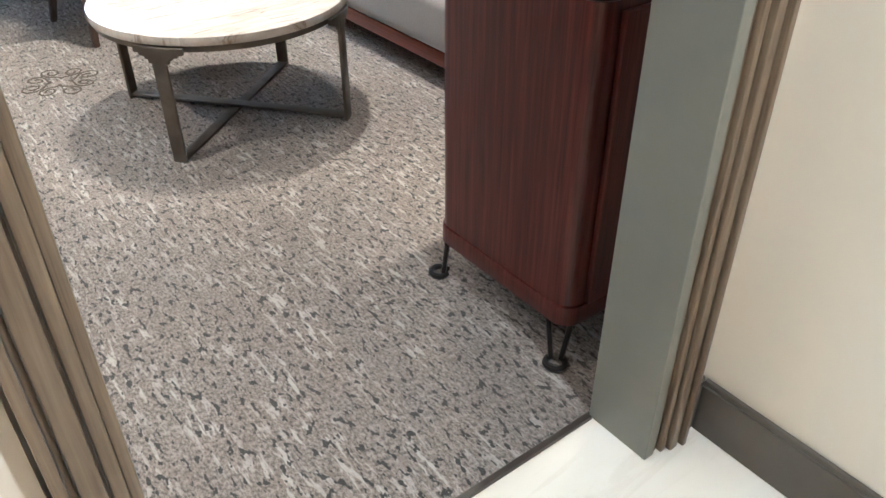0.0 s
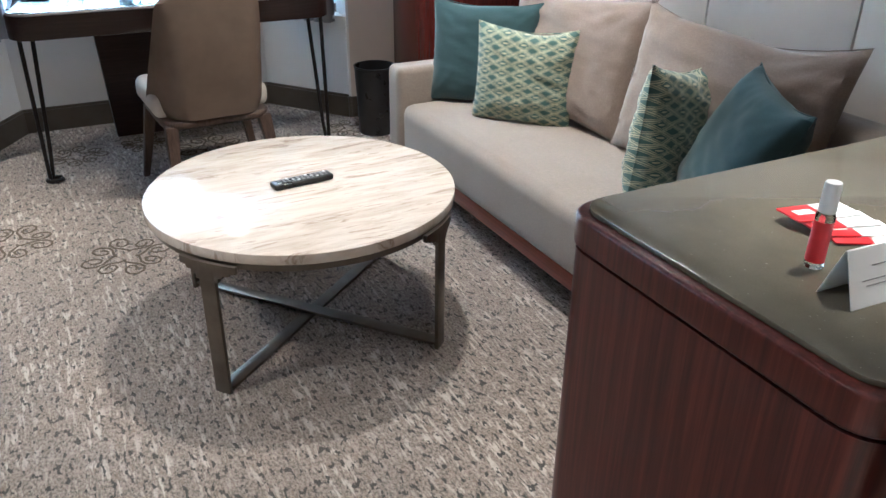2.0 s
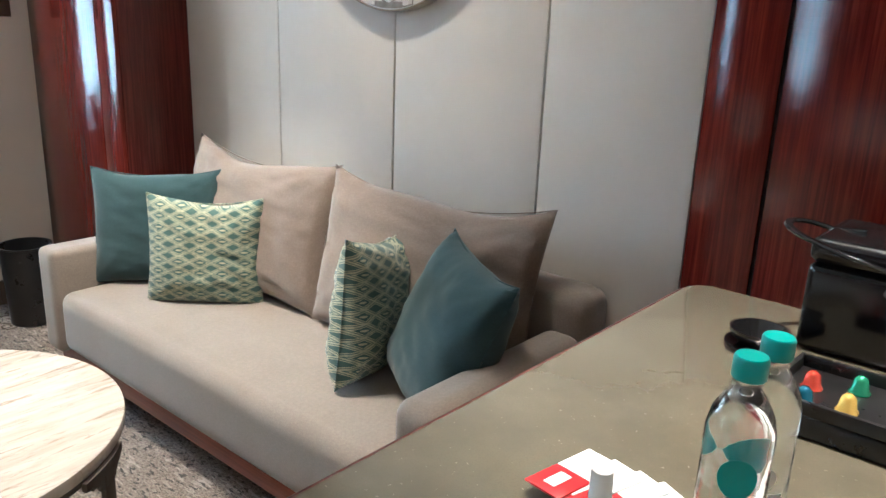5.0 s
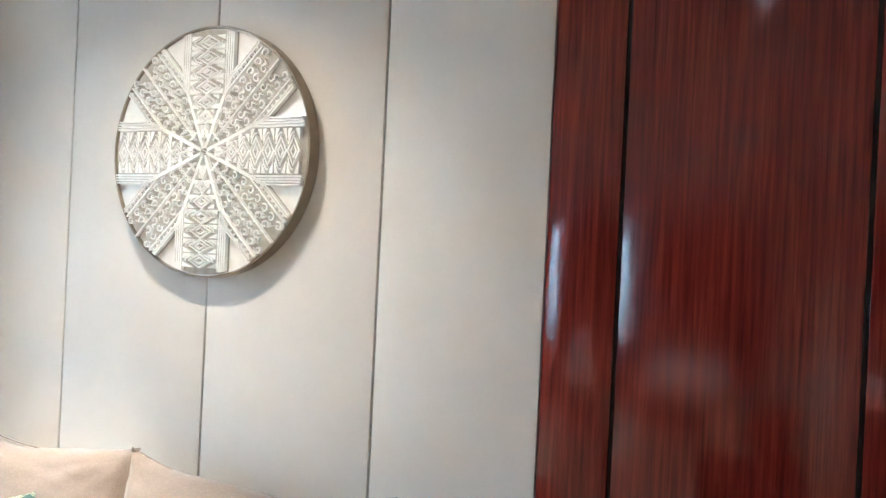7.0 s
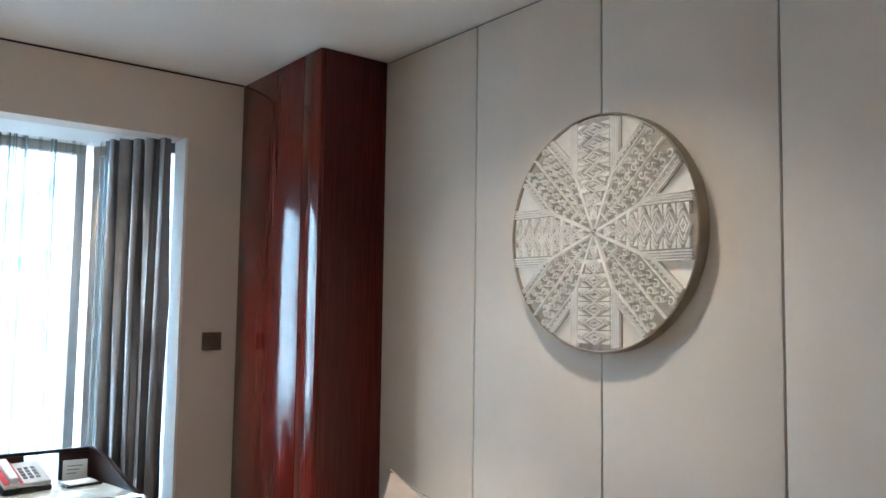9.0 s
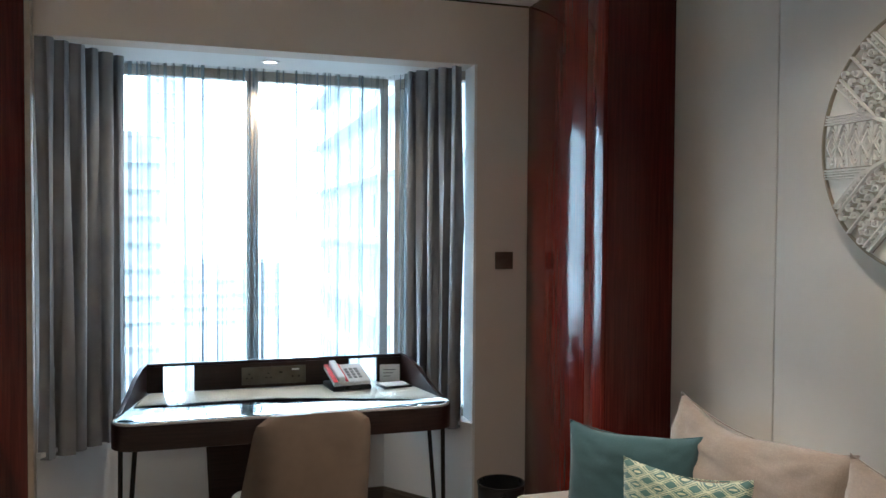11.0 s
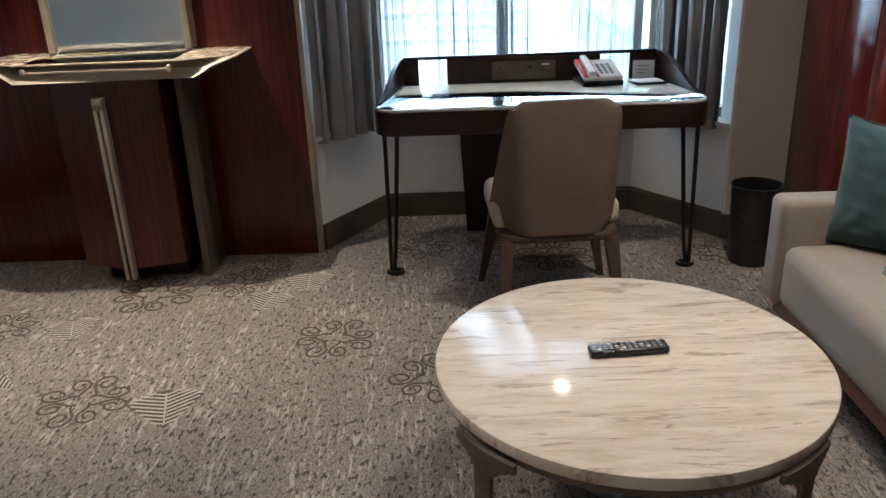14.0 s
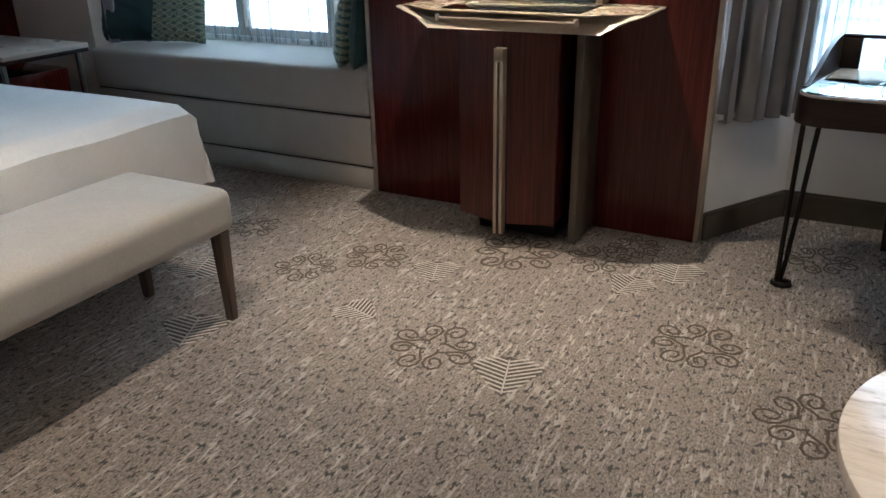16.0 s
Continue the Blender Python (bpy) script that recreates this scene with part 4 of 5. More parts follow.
machine = thing("coffee_machine", pose(2.03, 1.27, TOP), "glossy black capsule coffee machine with a lever handle", "coffee machine")
part("body", block(-0.026, 0.15, -0.10, 0.080, 0.0, 0.132, 0.012, 3), BLACK_GLOSS, machine)
hood = prism(rounded(-0.028, 0.15, -0.102, 0.082, 0.018), 0.133, 0.170, 0.012, 3)
part("hood", hood, BLACK_GLOSS, machine)
loop = [(-0.034, -0.05, 0.140), (-0.038, 0.02, 0.152)] + [(0.012 - 0.050 * math.cos(a), 0.072 + 0.052 * math.sin(a), 0.166 + 0.012 * math.sin(a)) for a in np.linspace(0, math.pi, 15)] + [(0.062, 0.03, 0.172)]
part("lever", tube(loop, 0.0065, 8, flat=0.6), BLACK_GLOSS, machine, "glossy loop lever")
part("spout", lathe([(0.010, 0.085), (0.012, 0.087), (0.012, 0.12), (0.010, 0.122)], 20).copy(), BLACK, machine)
pivot = lathe([(0.004, 0), (0.0055, 0.001), (0.0055, 0.004), (0.003, 0.005)], 16)
pivot.transform(pose(-0.0385, -0.046, 0.140, 0, -90, 0))
part("pivot", pivot, CHROME, machine, "small chrome lever pivot")
for by in (-0.075, -0.03):
    b = lathe([(0.006, 0), (0.006, 0.004)], 16)
    b.transform(pose(-0.0265, by, 0.112, 0, -90, 0))
    part("button", b, CHROME, machine)

cup_m = thing("cup_stack", pose(1.955, 1.385, TOP), "two stacked black cups on a saucer", "cup")
part("saucer", lathe([(0.018, 0.0), (0.046, 0.006), (0.048, 0.009), (0.02, 0.005)], 32), BLACK_GLOSS, cup_m)
part("cup", lathe([(0.022, 0.006), (0.038, 0.018), (0.043, 0.032), (0.040, 0.032), (0.02, 0.010)], 32), BLACK_GLOSS, cup_m)

tray = thing("capsule_tray", pose(1.805, 1.235, TOP, 0, 0, 0), "black tray holding coloured coffee capsules", "tray")
part("base", block(-0.075, 0.075, -0.11, 0.07, 0.0, 0.028, 0.004), BLACK, tray)
for w in ((-0.075, -0.069, -0.11, 0.07), (0.069, 0.075, -0.11, 0.07), (-0.0685, 0.0685, -0.11, -0.104), (-0.0685, 0.0685, 0.064, 0.07)):
    part("tray_side", block(*w, 0.0282, 0.045, 0.001), BLACK, tray)
for cx, cy, mat in ((-0.045, 0.030, BLUE_FOIL), (0.008, 0.036, RED_FOIL), (0.036, -0.012, GREEN), (-0.028, -0.014, GOLD)):
    cap = thing("coffee_capsule", pose(1.805 + cx, 1.235 + cy, TOP + 0.0283) @ Matrix.Scale(0.74, 4), "shiny foil coffee capsule in the tray", "capsule", "coffee capsules")
    part("shell", lathe([(0.018, 0.0), (0.018, 0.002), (0.0145, 0.006), (0.0115, 0.024), (0.006, 0.030), (0.001, 0.031)], 24), mat, cap)

# ---- carved wall disc ----
DISC_R = 0.375
disc = thing("wall_disc", pose(2.7445, 2.897, 1.786) @ Matrix(((0, 0, -1, 0), (-1, 0, 0, 0), (0, 1, 0, 0), (0, 0, 0, 1))), "round carved white wall plaque with a bronze rim", "wall art")
part("backing", prism(ring_points(DISC_R - 0.006, 96), 0.0, 0.036), RELIEF, disc)
part("rim", lathe([(DISC_R - 0.006, 0.0), (DISC_R, 0.002), (DISC_R, 0.046), (DISC_R - 0.002, 0.048), (DISC_R - 0.0058, 0.046)], 96, ring=True), RIM_BRONZE, disc, "bronze rim")
Z0 = 0.0362


def inside(x, y, m=0.012):
    return math.hypot(x, y) < DISC_R - m


def arm_bm(kind):
    """One carved arm along +x: the recessed ground and the raised figures on it."""
    ground, bm = bmesh.new(), bmesh.new()
    half, reach, ang = 0.098, DISC_R - 0.010, math.radians(22.4)
    xs = half / math.tan(ang)
    arc = [(reach * math.cos(t), reach * math.sin(t)) for t in np.linspace(-math.asin(half / reach), math.asin(half / reach), 12)]
    prism([(0.006, 0.0), (xs, -half)] + arc + [(xs, half)], Z0, Z0 + 0.006, bm=ground)
    zt, up = Z0 + 0.005, 0.014
    for s in (-1, 1):
        for off in (0.003, 0.011, 0.019, 0.027):
            y = s * (half - off)
            x0 = (half - off) / math.tan(ang)
            x1 = math.sqrt(reach ** 2 - y * y) - 0.003
            if x1 > x0 + 0.01 and (kind == "straight" or off < 0.012 or off > 0.02):
                ribbon(bm, [(x0, y), (x1, y)], 0.0058, zt, up)
        ribbon(bm, [(0.012, s * 0.003), (xs, s * (half - 0.003))], 0.006, zt, up)
    inner = half - 0.033
    if kind == "straight":
        step, x = 0.044, 0.060
        while x < reach - 0.012:
            wide = min(inner, x * math.tan(ang) - 0.010)
            if wide > 0.010:
                for g, th in ((1.0, 0.0062), (0.45, 0.006)):
                    dia = [(x - 0.020 * g, 0), (x, wide * 0.62 * g), (x + 0.020 * g, 0), (x, -wide * 0.62 * g)]
                    if all(inside(*p, 0.010) for p in dia):
                        ribbon(bm, dia, th, zt, up, closed=True)
                for s in (-1, 1):
                    for k in (-1, 1):
                        tri = [(x + k * 0.005, s * wide * 0.98), (x + k * 0.020, s * wide * 0.98), (x + k * 0.020, s * wide * 0.45)]
                        if all(inside(*p) for p in tri):
                            prism(tri, zt, zt + up, bm=bm)
                    hook = [(x - 0.017, s * wide * 0.30), (x - 0.012, s * wide * 0.62), (x - 0.004, s * wide * 0.80), (x + 0.004, s * wide * 0.80)]
                    if all(inside(*p) for p in hook):
                        ribbon(bm, hook, 0.005, zt, up)
            x += step
    else:
        step, x = 0.036, 0.062
        while x < reach - 0.014:
            wide = min(inner, x * math.tan(ang) - 0.008)
            if wide > 0.010:
                ribbon(bm, [(x - 0.016, 0), (x + 0.018, 0)], 0.005, zt, up)
                for s in (-1, 1):
                    for row, flip in ((0.28, 1), (0.74, -1)):
                        r0 = min(0.014, wide * 0.24)
                        curl = [(x + flip * ((r0 - r0 * 0.085 * t) * math.cos(0.72 * t + 0.4)), s * (wide * row + (r0 - r0 * 0.085 * t) * math.sin(0.72 * t + 0.4))) for t in range(9)]
                        if all(inside(*p) for p in curl):
                            ribbon(bm, curl, 0.0052, zt, up)
                    leaf = [(x + 0.010, s * wide * 0.32), (x + 0.022, s * wide * 0.60), (x + 0.016, s * wide * 0.34)]
                    if all(inside(*p) for p in leaf):
                        prism(leaf, zt, zt + up, bm=bm)
            x += step
        for i in range(9):
            x = 0.20 + i * 0.019
            for s in (-1, 1):
                tri = [(x, s * (half - 0.010)), (x + 0.012, s * (half - 0.010)), (x + 0.006, s * (half - 0.023))]
                if all(inside(*p) for p in tri):
                    prism(tri, zt, zt + up, bm=bm)
    return ground, bm


# Ground toned down to hold the shade between the raised figures.
CARVE_SHADE = mixed("carved_shade", (0.36, 0.325, 0.275), (0.46, 0.42, 0.36), 0.65, 40)
for k in range(8):
    g, b = arm_bm("straight" if k % 2 == 0 else "curl")
    for q in (g, b):
        q.transform(pose(0, 0, 0, 0, 0, 45 * k))
    arm = part("carved_arm", g, CARVE_SHADE, disc, smooth=False)
    part("carving", b, RELIEF, arm, smooth=False)

# ---- desk in the bay ----
desk = thing("writing_desk", pose(1.21, 4.85, 0), "dark wood writing desk with a glass top and thin metal legs", "desk")
D = Matrix.Translation((-1.21, -4.85, 0))


def desk_plan(grow=0.0):
    pts = []
    for cx, cy, r, a0 in ((1.925 - 0.10, 4.55 + 0.10, 0.10, 270), (1.815 - 0.03, 5.135 - 0.03, 0.03, 0), (0.60 + 0.03, 5.135 - 0.03, 0.03, 90), (0.50 + 0.10, 4.55 + 0.10, 0.10, 180)):
        for i in range(8):
            a = radians(a0 + 90 * i / 7)
            pts.append((cx + (r + grow) * math.cos(a), cy + (r + grow) * math.sin(a)))
    return pts


part("apron", local(prism(desk_plan(), 0.642, 0.742, 0.004), D), DESK_WOOD, desk)
part("tabletop", local(prism(desk_plan(-0.006), 0.7422, 0.752, 0.002), D), mixed("desk_inlay", (0.60, 0.575, 0.53), (0.66, 0.63, 0.585), 0.45, 5), desk, "pale taupe inlay")
part("glass_top", local(prism(desk_plan(-0.012), 0.7522, 0.758, 0.002), D), DESK_GLASS, desk, "clear glass sheet").visible_shadow = False
# raised back with two open notches
for x0, x1, z0, z1 in ((0.602, 0.677, 0.758, 0.878), (0.813, 1.545, 0.758, 0.878), (1.686, 1.813, 0.758, 0.878), (0.602, 1.813, 0.8785, 0.893)):
    part("back_board", local(block(x0, x1, 5.112, 5.134, z0, z1, 0.002), D), DESK_WOOD, desk)


def wing(x_back, x_front):
    """A side board that falls in a curve from the back board to the front."""
    bm = bmesh.new()
    prof = [(5.134, 0.893), (5.04, 0.885), (4.93, 0.855), (4.82, 0.805), (4.73, 0.770), (4.68, 0.7595)]
    rows = []
    for y, z in prof:
        f = (5.134 - y) / (5.134 - 4.68)
        x = x_back + (x_front - x_back) * f
        rows.append([bm.verts.new((x + dx, y, zz)) for dx, zz in ((-0.009, 0.743), (-0.009, z), (0.009, z), (0.009, 0.743))])
    for a, b in zip(rows, rows[1:]):
        for k in range(4):
            bm.faces.new((a[k], a[(k + 1) % 4], b[(k + 1) % 4], b[k]))
    bm.faces.new(rows[0])
    bm.faces.new(rows[-1][::-1])
    return bm


part("side_wing", local(wing(0.600, 0.521), D), DESK_WOOD, desk)
part("side_wing", local(wing(1.815, 1.902), D), DESK_WOOD, desk)
ped = bmesh.new()
rows = [[ped.verts.new(p) for p in ((0.86 + t, 5.12, z), (1.56 - t, 5.12, z), (1.56 - t, 5.20, z), (0.86 + t, 5.20, z))] for t, z in ((0.03, 0.0), (0.0, 0.642))]
for k in range(4):
    ped.faces.new((rows[0][k], rows[0][(k + 1) % 4], rows[1][(k + 1) % 4], rows[1][k]))
ped.faces.new(rows[0])
ped.faces.new(rows[1])
part("pedestal", local(ped, D), DESK_WOOD, desk, smooth=False)
for x, s in ((0.535, -1), (1.885, 1)):
    leg = None
    leg = tube([(x - s * 0.003, 4.615, 0.643), (x, 4.60, 0.10), (x, 4.597, 0.012)], 0.0095, 10, leg)
    leg = tube([(x - s * 0.055, 4.66, 0.643), (x - s * 0.022, 4.62, 0.10), (x - s * 0.012, 4.61, 0.012)], 0.0095, 10, leg)
    arc = [(x - s * 0.02 + 0.034 * math.cos(t), 4.588 + 0.026 * math.sin(t), 0.010) for t in np.linspace(0.2 * math.pi, 1.9 * math.pi, 16)]
    leg = tube(arc, 0.010, 8, leg)
    part("leg", local(leg, D), BLACK_METAL, desk, "dark bronze twin-rod leg with a hooked foot")
sock = part("socket_panel", local(block(1.03, 1.332, 5.103, 5.1115, 0.775, 0.858, 0.002), D), BRONZE, desk, "bronze socket panel")
for i, x in enumerate((1.065, 1.155)):
    for dx, dz in ((0, 0.012), (-0.011, -0.008), (0.011, -0.008)):
        part("socket_hole", local(block(x + dx - 0.004, x + dx + 0.004, 5.1022, 5.1032, 0.815 + dz - 0.003, 0.815 + dz + 0.003), D), DARKGAP, sock)
for x, w, z in ((1.205, 0.016, 0.830), (1.265, 0.036, 0.842), (1.265, 0.008, 0.808), (1.295, 0.008, 0.808)):
    part("port", local(block(x, x + w, 5.1022, 5.1032, z - 0.004, z + 0.004), D), PAPER if w > 0.03 else DARKGAP, sock)

DT = 0.7582
phone = thing("desk_phone", pose(1.520, 5.015, DT, 0, 0, 8) @ Matrix.Scale(1.05, 4), "white desk telephone with red side stripes", "telephone")
base = block(-0.09, 0.09, -0.085, 0.085, 0.0, 0.022, 0.005)
part("base", base, BLACK, phone)
body = block(-0.088, 0.088, -0.083, 0.083, 0.0225, 0.040, 0.004)
for v in body.verts:
    v.co.z += max(0.0, (v.co.y + 0.083)) * 0.32
part("body", body, PHONE_GREY, phone)
for x0, x1, mat, nm in ((-0.088, -0.068, RED, "stripe"), (-0.030, -0.018, RED, "stripe")):
    b = block(x0, x1, -0.082, 0.082, 0.041, 0.0455, 0.001)
    for v in b.verts:
        v.co.z += max(0.0, (v.co.y + 0.083)) * 0.32
    part(nm, b, mat, phone)
hs = block(-0.066, -0.032, -0.078, 0.080, 0.041, 0.066, 0.008, 3)
for v in hs.verts:
    v.co.z += max(0.0, (v.co.y + 0.083)) * 0.32 - 0.012 * (1 - (v.co.y / 0.08) ** 2)
part("handset", hs, PHONE_GREY, phone)
for i in range(3):
    for j in range(4):
        k = block(-0.008 + i * 0.024, 0.008 + i * 0.024, -0.055 + j * 0.024, -0.040 + j * 0.024, 0.041, 0.0445, 0.001, 1)
        for v in k.verts:
            v.co.z += max(0.0, (v.co.y + 0.083)) * 0.32
        part("key", k, INK, phone)

pad = thing("notepad", pose(1.745, 4.985, DT, 0, 0, 8), "small notepad in a black holder", "notepad")
part("holder", block(-0.075, 0.075, -0.055, 0.055, 0.0, 0.008, 0.002), BLACK, pad)
part("paper", block(-0.062, 0.062, -0.046, 0.046, 0.0082, 0.012, 0.001), PAPER, pad)
stand = thing("card_stand", pose(1.745, 5.075, DT, 0, 0, -6), "clear upright card stand with a printed card", "card stand")
part("foot", block(-0.05, 0.05, -0.025, 0.025, 0.0, 0.003), PLASTIC_CLEAR, stand)
part("card", block(-0.05, 0.05, -0.001, 0.001, 0.0031, 0.09), PAPER, stand)
for k in range(3):
    part("print_line", block(-0.032, 0.030 - 0.012 * k, -0.0016, -0.0011, 0.062 - 0.016 * k, 0.066 - 0.016 * k), INK, stand)

# ---- desk chair ----
chair = thing("desk_chair", pose(1.215, 4.27, 0, 0, 0, 3), "taupe leather upholstered desk chair with wooden legs", "chair")


def chair_shell():
    """The wrap-around back: wide and low at the seat, narrowing to a rounded top."""
    bm = bmesh.new()
    n, rows = 26, 16
    outer, inner = [], []
    for r in range(rows + 1):
        f = r / rows
        z = 0.372 + (0.886 - 0.372) * f
        halfw = 0.250 - 0.052 * f ** 1.4 - 0.020 * max(0.0, 1 - f / 0.12) ** 2
        if f > 0.9:
            halfw -= 0.045 * ((f - 0.9) / 0.1) ** 2.4
        depth = 0.24 * max(0.0, 1 - f * 1.05) ** 1.3 + 0.045
        ybase = -0.235 - 0.050 * f
        lo, li = [], []
        for i in range(n + 1):
            u = -1 + 2 * i / n
            wrap = abs(u) ** 6.0
            x = halfw * u
            y = ybase + depth * wrap + 0.012 * (1 - u * u)
            dip = 0.006 * abs(u) ** 6 if f > 0.9 else 0.0
            lo.append(bm.verts.new((x, y - 0.012, z - dip)))
            li.append(bm.verts.new((x * 0.90, y + 0.050 * (1 - 0.35 * wrap), z - dip - 0.006 * f)))
        outer.append(lo)
        inner.append(li)
    for grid, flip in ((outer, False), (inner, True)):
        for r in range(rows):
            for i in range(n):
                q = (grid[r][i], grid[r][i + 1], grid[r + 1][i + 1], grid[r + 1][i])
                bm.faces.new(q[::-1] if flip else q)
    for i in range(n):
        bm.faces.new((outer[rows][i], outer[rows][i + 1], inner[rows][i + 1], inner[rows][i]))
        bm.faces.new((outer[0][i + 1], outer[0][i], inner[0][i], inner[0][i + 1]))
    for r in range(rows):
        bm.faces.new((outer[r][0], inner[r][0], inner[r + 1][0], outer[r + 1][0]))
        bm.faces.new((outer[r][n], outer[r + 1][n], inner[r + 1][n], inner[r][n]))
    return bm


part("backrest", chair_shell(), LEATHER, chair)
part("seat", soft_block(-0.247, 0.247, -0.14, 0.26, 0.362, 0.470, 0.040, 0.012), PIPING, chair, "pale leather seat pad")
frame_bm = prism(rounded(-0.232, 0.232, -0.230, 0.245, 0.10), 0.338, 0.3715, 0.012, 3)
part("seat_frame", frame_bm, LEG_WOOD, chair)
for sx in (-1, 1):
    part("leg", tapered(sx * 0.196, -0.185, 0.0, 0.352, 0.027, 0.014, sx * 0.035, -0.085), LEG_WOOD, chair)
    part("leg", tapered(sx * 0.200, 0.195, 0.0, 0.352, 0.026, 0.014, sx * 0.065, 0.03), LEG_WOOD, chair)

bin_t = thing("waste_bin", pose(2.165, 4.615, 0), "black round waste bin beside the sofa", "bin")
part("body", lathe([(0.088, 0.0), (0.092, 0.004), (0.108, 0.355), (0.111, 0.358), (0.111, 0.364), (0.104, 0.364), (0.088, 0.02)], 40), BLACK, bin_t)

# ---- vanity against the partition ----
van = thing("vanity_unit", pose(-0.597, 4.872, 0), "mahogany vanity unit with a winged shelf, fixed to the partition", "vanity")
V = Matrix.Translation((0.61, -4.87, 0))
part("body", local(block(-0.83, -0.40, 4.55, 4.871, 0.10, 0.935, 0.003), V), DARK_WOOD, van)
for x0, x1, y0, y1 in ((-0.845, -0.614, 4.545, 4.475), (-0.610, -0.395, 4.475, 4.545)):
    dm = bmesh.new()
    lo = [(x0, y0), (x1, y1), (x1, y1 + 0.02), (x0, y0 + 0.02)]
    prism(lo, 0.105, 0.930, bm=dm)
    part("cabinet_door", local(dm, V), CAB_WOOD, van, "red mahogany door leaf", smooth=False)
part("gable", local(block(-0.350, -0.318, 4.62, 4.871, 0.0, 0.935, 0.003), V), SKIRT, van, "taupe side gable")
part("plinth", local(block(-0.80, -0.43, 4.66, 4.871, 0.0, 0.099, 0.002), V), DARKGAP, van)
handle = block(-0.606, -0.590, 4.434, 4.474, 0.070, 0.862, 0.002)
block(-0.632, -0.616, 4.434, 4.474, 0.070, 0.862, 0.002, bm=handle)
block(-0.632, -0.590, 4.434, 4.474, 0.815, 0.866, 0.002, bm=handle)
part("handle", local(handle, V), TRIM, van, "long champagne twin-bar handle")
# winged shelf
shelf = bmesh.new()
front = [(-0.94, 0.930), (-0.215, 0.930), (-0.150, 0.968), (-0.066, 0.992), (-0.066, 0.998), (-1.158, 0.998), (-1.158, 0.992), (-1.02, 0.968)]
fv = [shelf.verts.new((x, 4.447 + 0.13 * max(0, abs(x + 0.61) - 0.34) / 0.21 * 0.9, z)) for x, z in front]
bv = [shelf.verts.new((x, 4.8705, z)) for x, z in front]
shelf.faces.new(fv)
shelf.faces.new(bv[::-1])
for i in range(len(front)):
    j = (i + 1) % len(front)
    shelf.faces.new((fv[i], fv[j], bv[j], bv[i]))
part("shelf", local(shelf, V), CHAMPAGNE, van, "winged champagne shelf", smooth=False)
top_pts = [(-0.60 - 0.335, 4.458), (-0.60 + 0.335, 4.458), (-0.085, 4.575), (-0.085, 4.8695), (-1.14, 4.8695), (-1.14, 4.575)]
part("shelf_top", local(prism(top_pts, 0.9982, 1.002), V), mixed("shelf_lacquer", (0.42, 0.35, 0.255), (0.47, 0.395, 0.29), 0.25, 6, coat=0.4), van, "pale champagne lacquered shelf surface")
part("glass_tray", local(block(-0.90, -0.30, 4.50, 4.78, 1.0022, 1.008, 0.001), V), GLASS, van, "clear glass inlay").visible_shadow = False
part("rail", local(tube([(-0.885, 4.436, 0.975), (-0.295, 4.436, 0.975)], 0.005, 8), V), TRIM, van)
for x in (-0.885, -0.295):
    part("rail_post", local(lathe([(0.009, 0.963), (0.010, 0.966), (0.010, 0.988), (0.006, 0.992)], 16).copy(), V @ pose(x, 4.436, 0)), TRIM, van)

mirror = thing("wall_mirror", pose(-0.607, 4.862, 1.01), "tall mirror in a champagne metal frame above the vanity", "mirror")
MX = Matrix.Translation((0.62, -4.86, -1.01))
part("glass", local(block(-0.905, -0.335, 4.800, 4.806, 1.012, 2.05), MX), mixed("mirror_silver", (0.86, 0.88, 0.86), (0.87, 0.89, 0.87), 0.02, 5, metal=1.0), mirror, "clear mirror glass")
part("backing", local(block(-0.91, -0.33, 4.8065, 4.8705, 1.01, 2.05), MX), TRIM, mirror)
for x0, x1, z0, z1 in ((-0.935, -0.906, 1.0095, 2.08), (-0.334, -0.305, 1.0095, 2.08), (-0.9055, -0.3345, 2.0505, 2.08)):
    part("mirror_frame", local(block(x0, x1, 4.785, 4.8705, z0, z1, 0.002), MX), TRIM, mirror)

# ---- window seat ----
ws = thing("window_seat", pose(-2.53, 5.16, 0), "beige upholstered window seat with two drawers", "window seat")
W = Matrix.Translation((2.53, -5.16, 0))
part("cushion", local(soft_block(-3.565, -1.516, 4.866, 5.455, 0.396, 0.632, 0.028, 0.006), W), SEAT_FABRIC, ws)
part("drawer_front", local(block(-3.565, -1.516, 4.870, 5.45, 0.128, 0.388, 0.008, 3), W), SEAT_FABRIC, ws)
part("plinth", local(block(-3.565, -1.516, 4.872, 5.45, 0.0, 0.118, 0.004), W), SEAT_FABRIC, ws)
part("shadow_gap", local(block(-3.56, -1.52, 4.885, 5.44, 0.1182, 0.3958), W), DARKGAP, ws)
WZ = 0.640
cushion("throw_pillow", TEAL, 0.46, 0.44, 0.14, pose(-3.44, 5.10, WZ, -12, 0, 28), "dark teal throw pillow on the window seat", "window seat pillows", 21)
cushion("throw_pillow", LATTICE, 0.44, 0.42, 0.13, pose(-3.16, 5.19, WZ, -14, 0, 10), "green and cream lattice-patterned pillow on the window seat", "window seat pillows", 22)
cushion("throw_pillow", LATTICE, 0.42, 0.41, 0.13, pose(-1.80, 5.12, WZ, -10, 6, -70), "green and cream lattice-patterned pillow leaning at the seat end", "window seat pillows", 23)
cushion("throw_pillow", TEAL, 0.44, 0.43, 0.14, pose(-1.65, 5.10, WZ, -8, 4, -80), "dark teal throw pillow leaning at the seat end", "window seat pillows", 24)

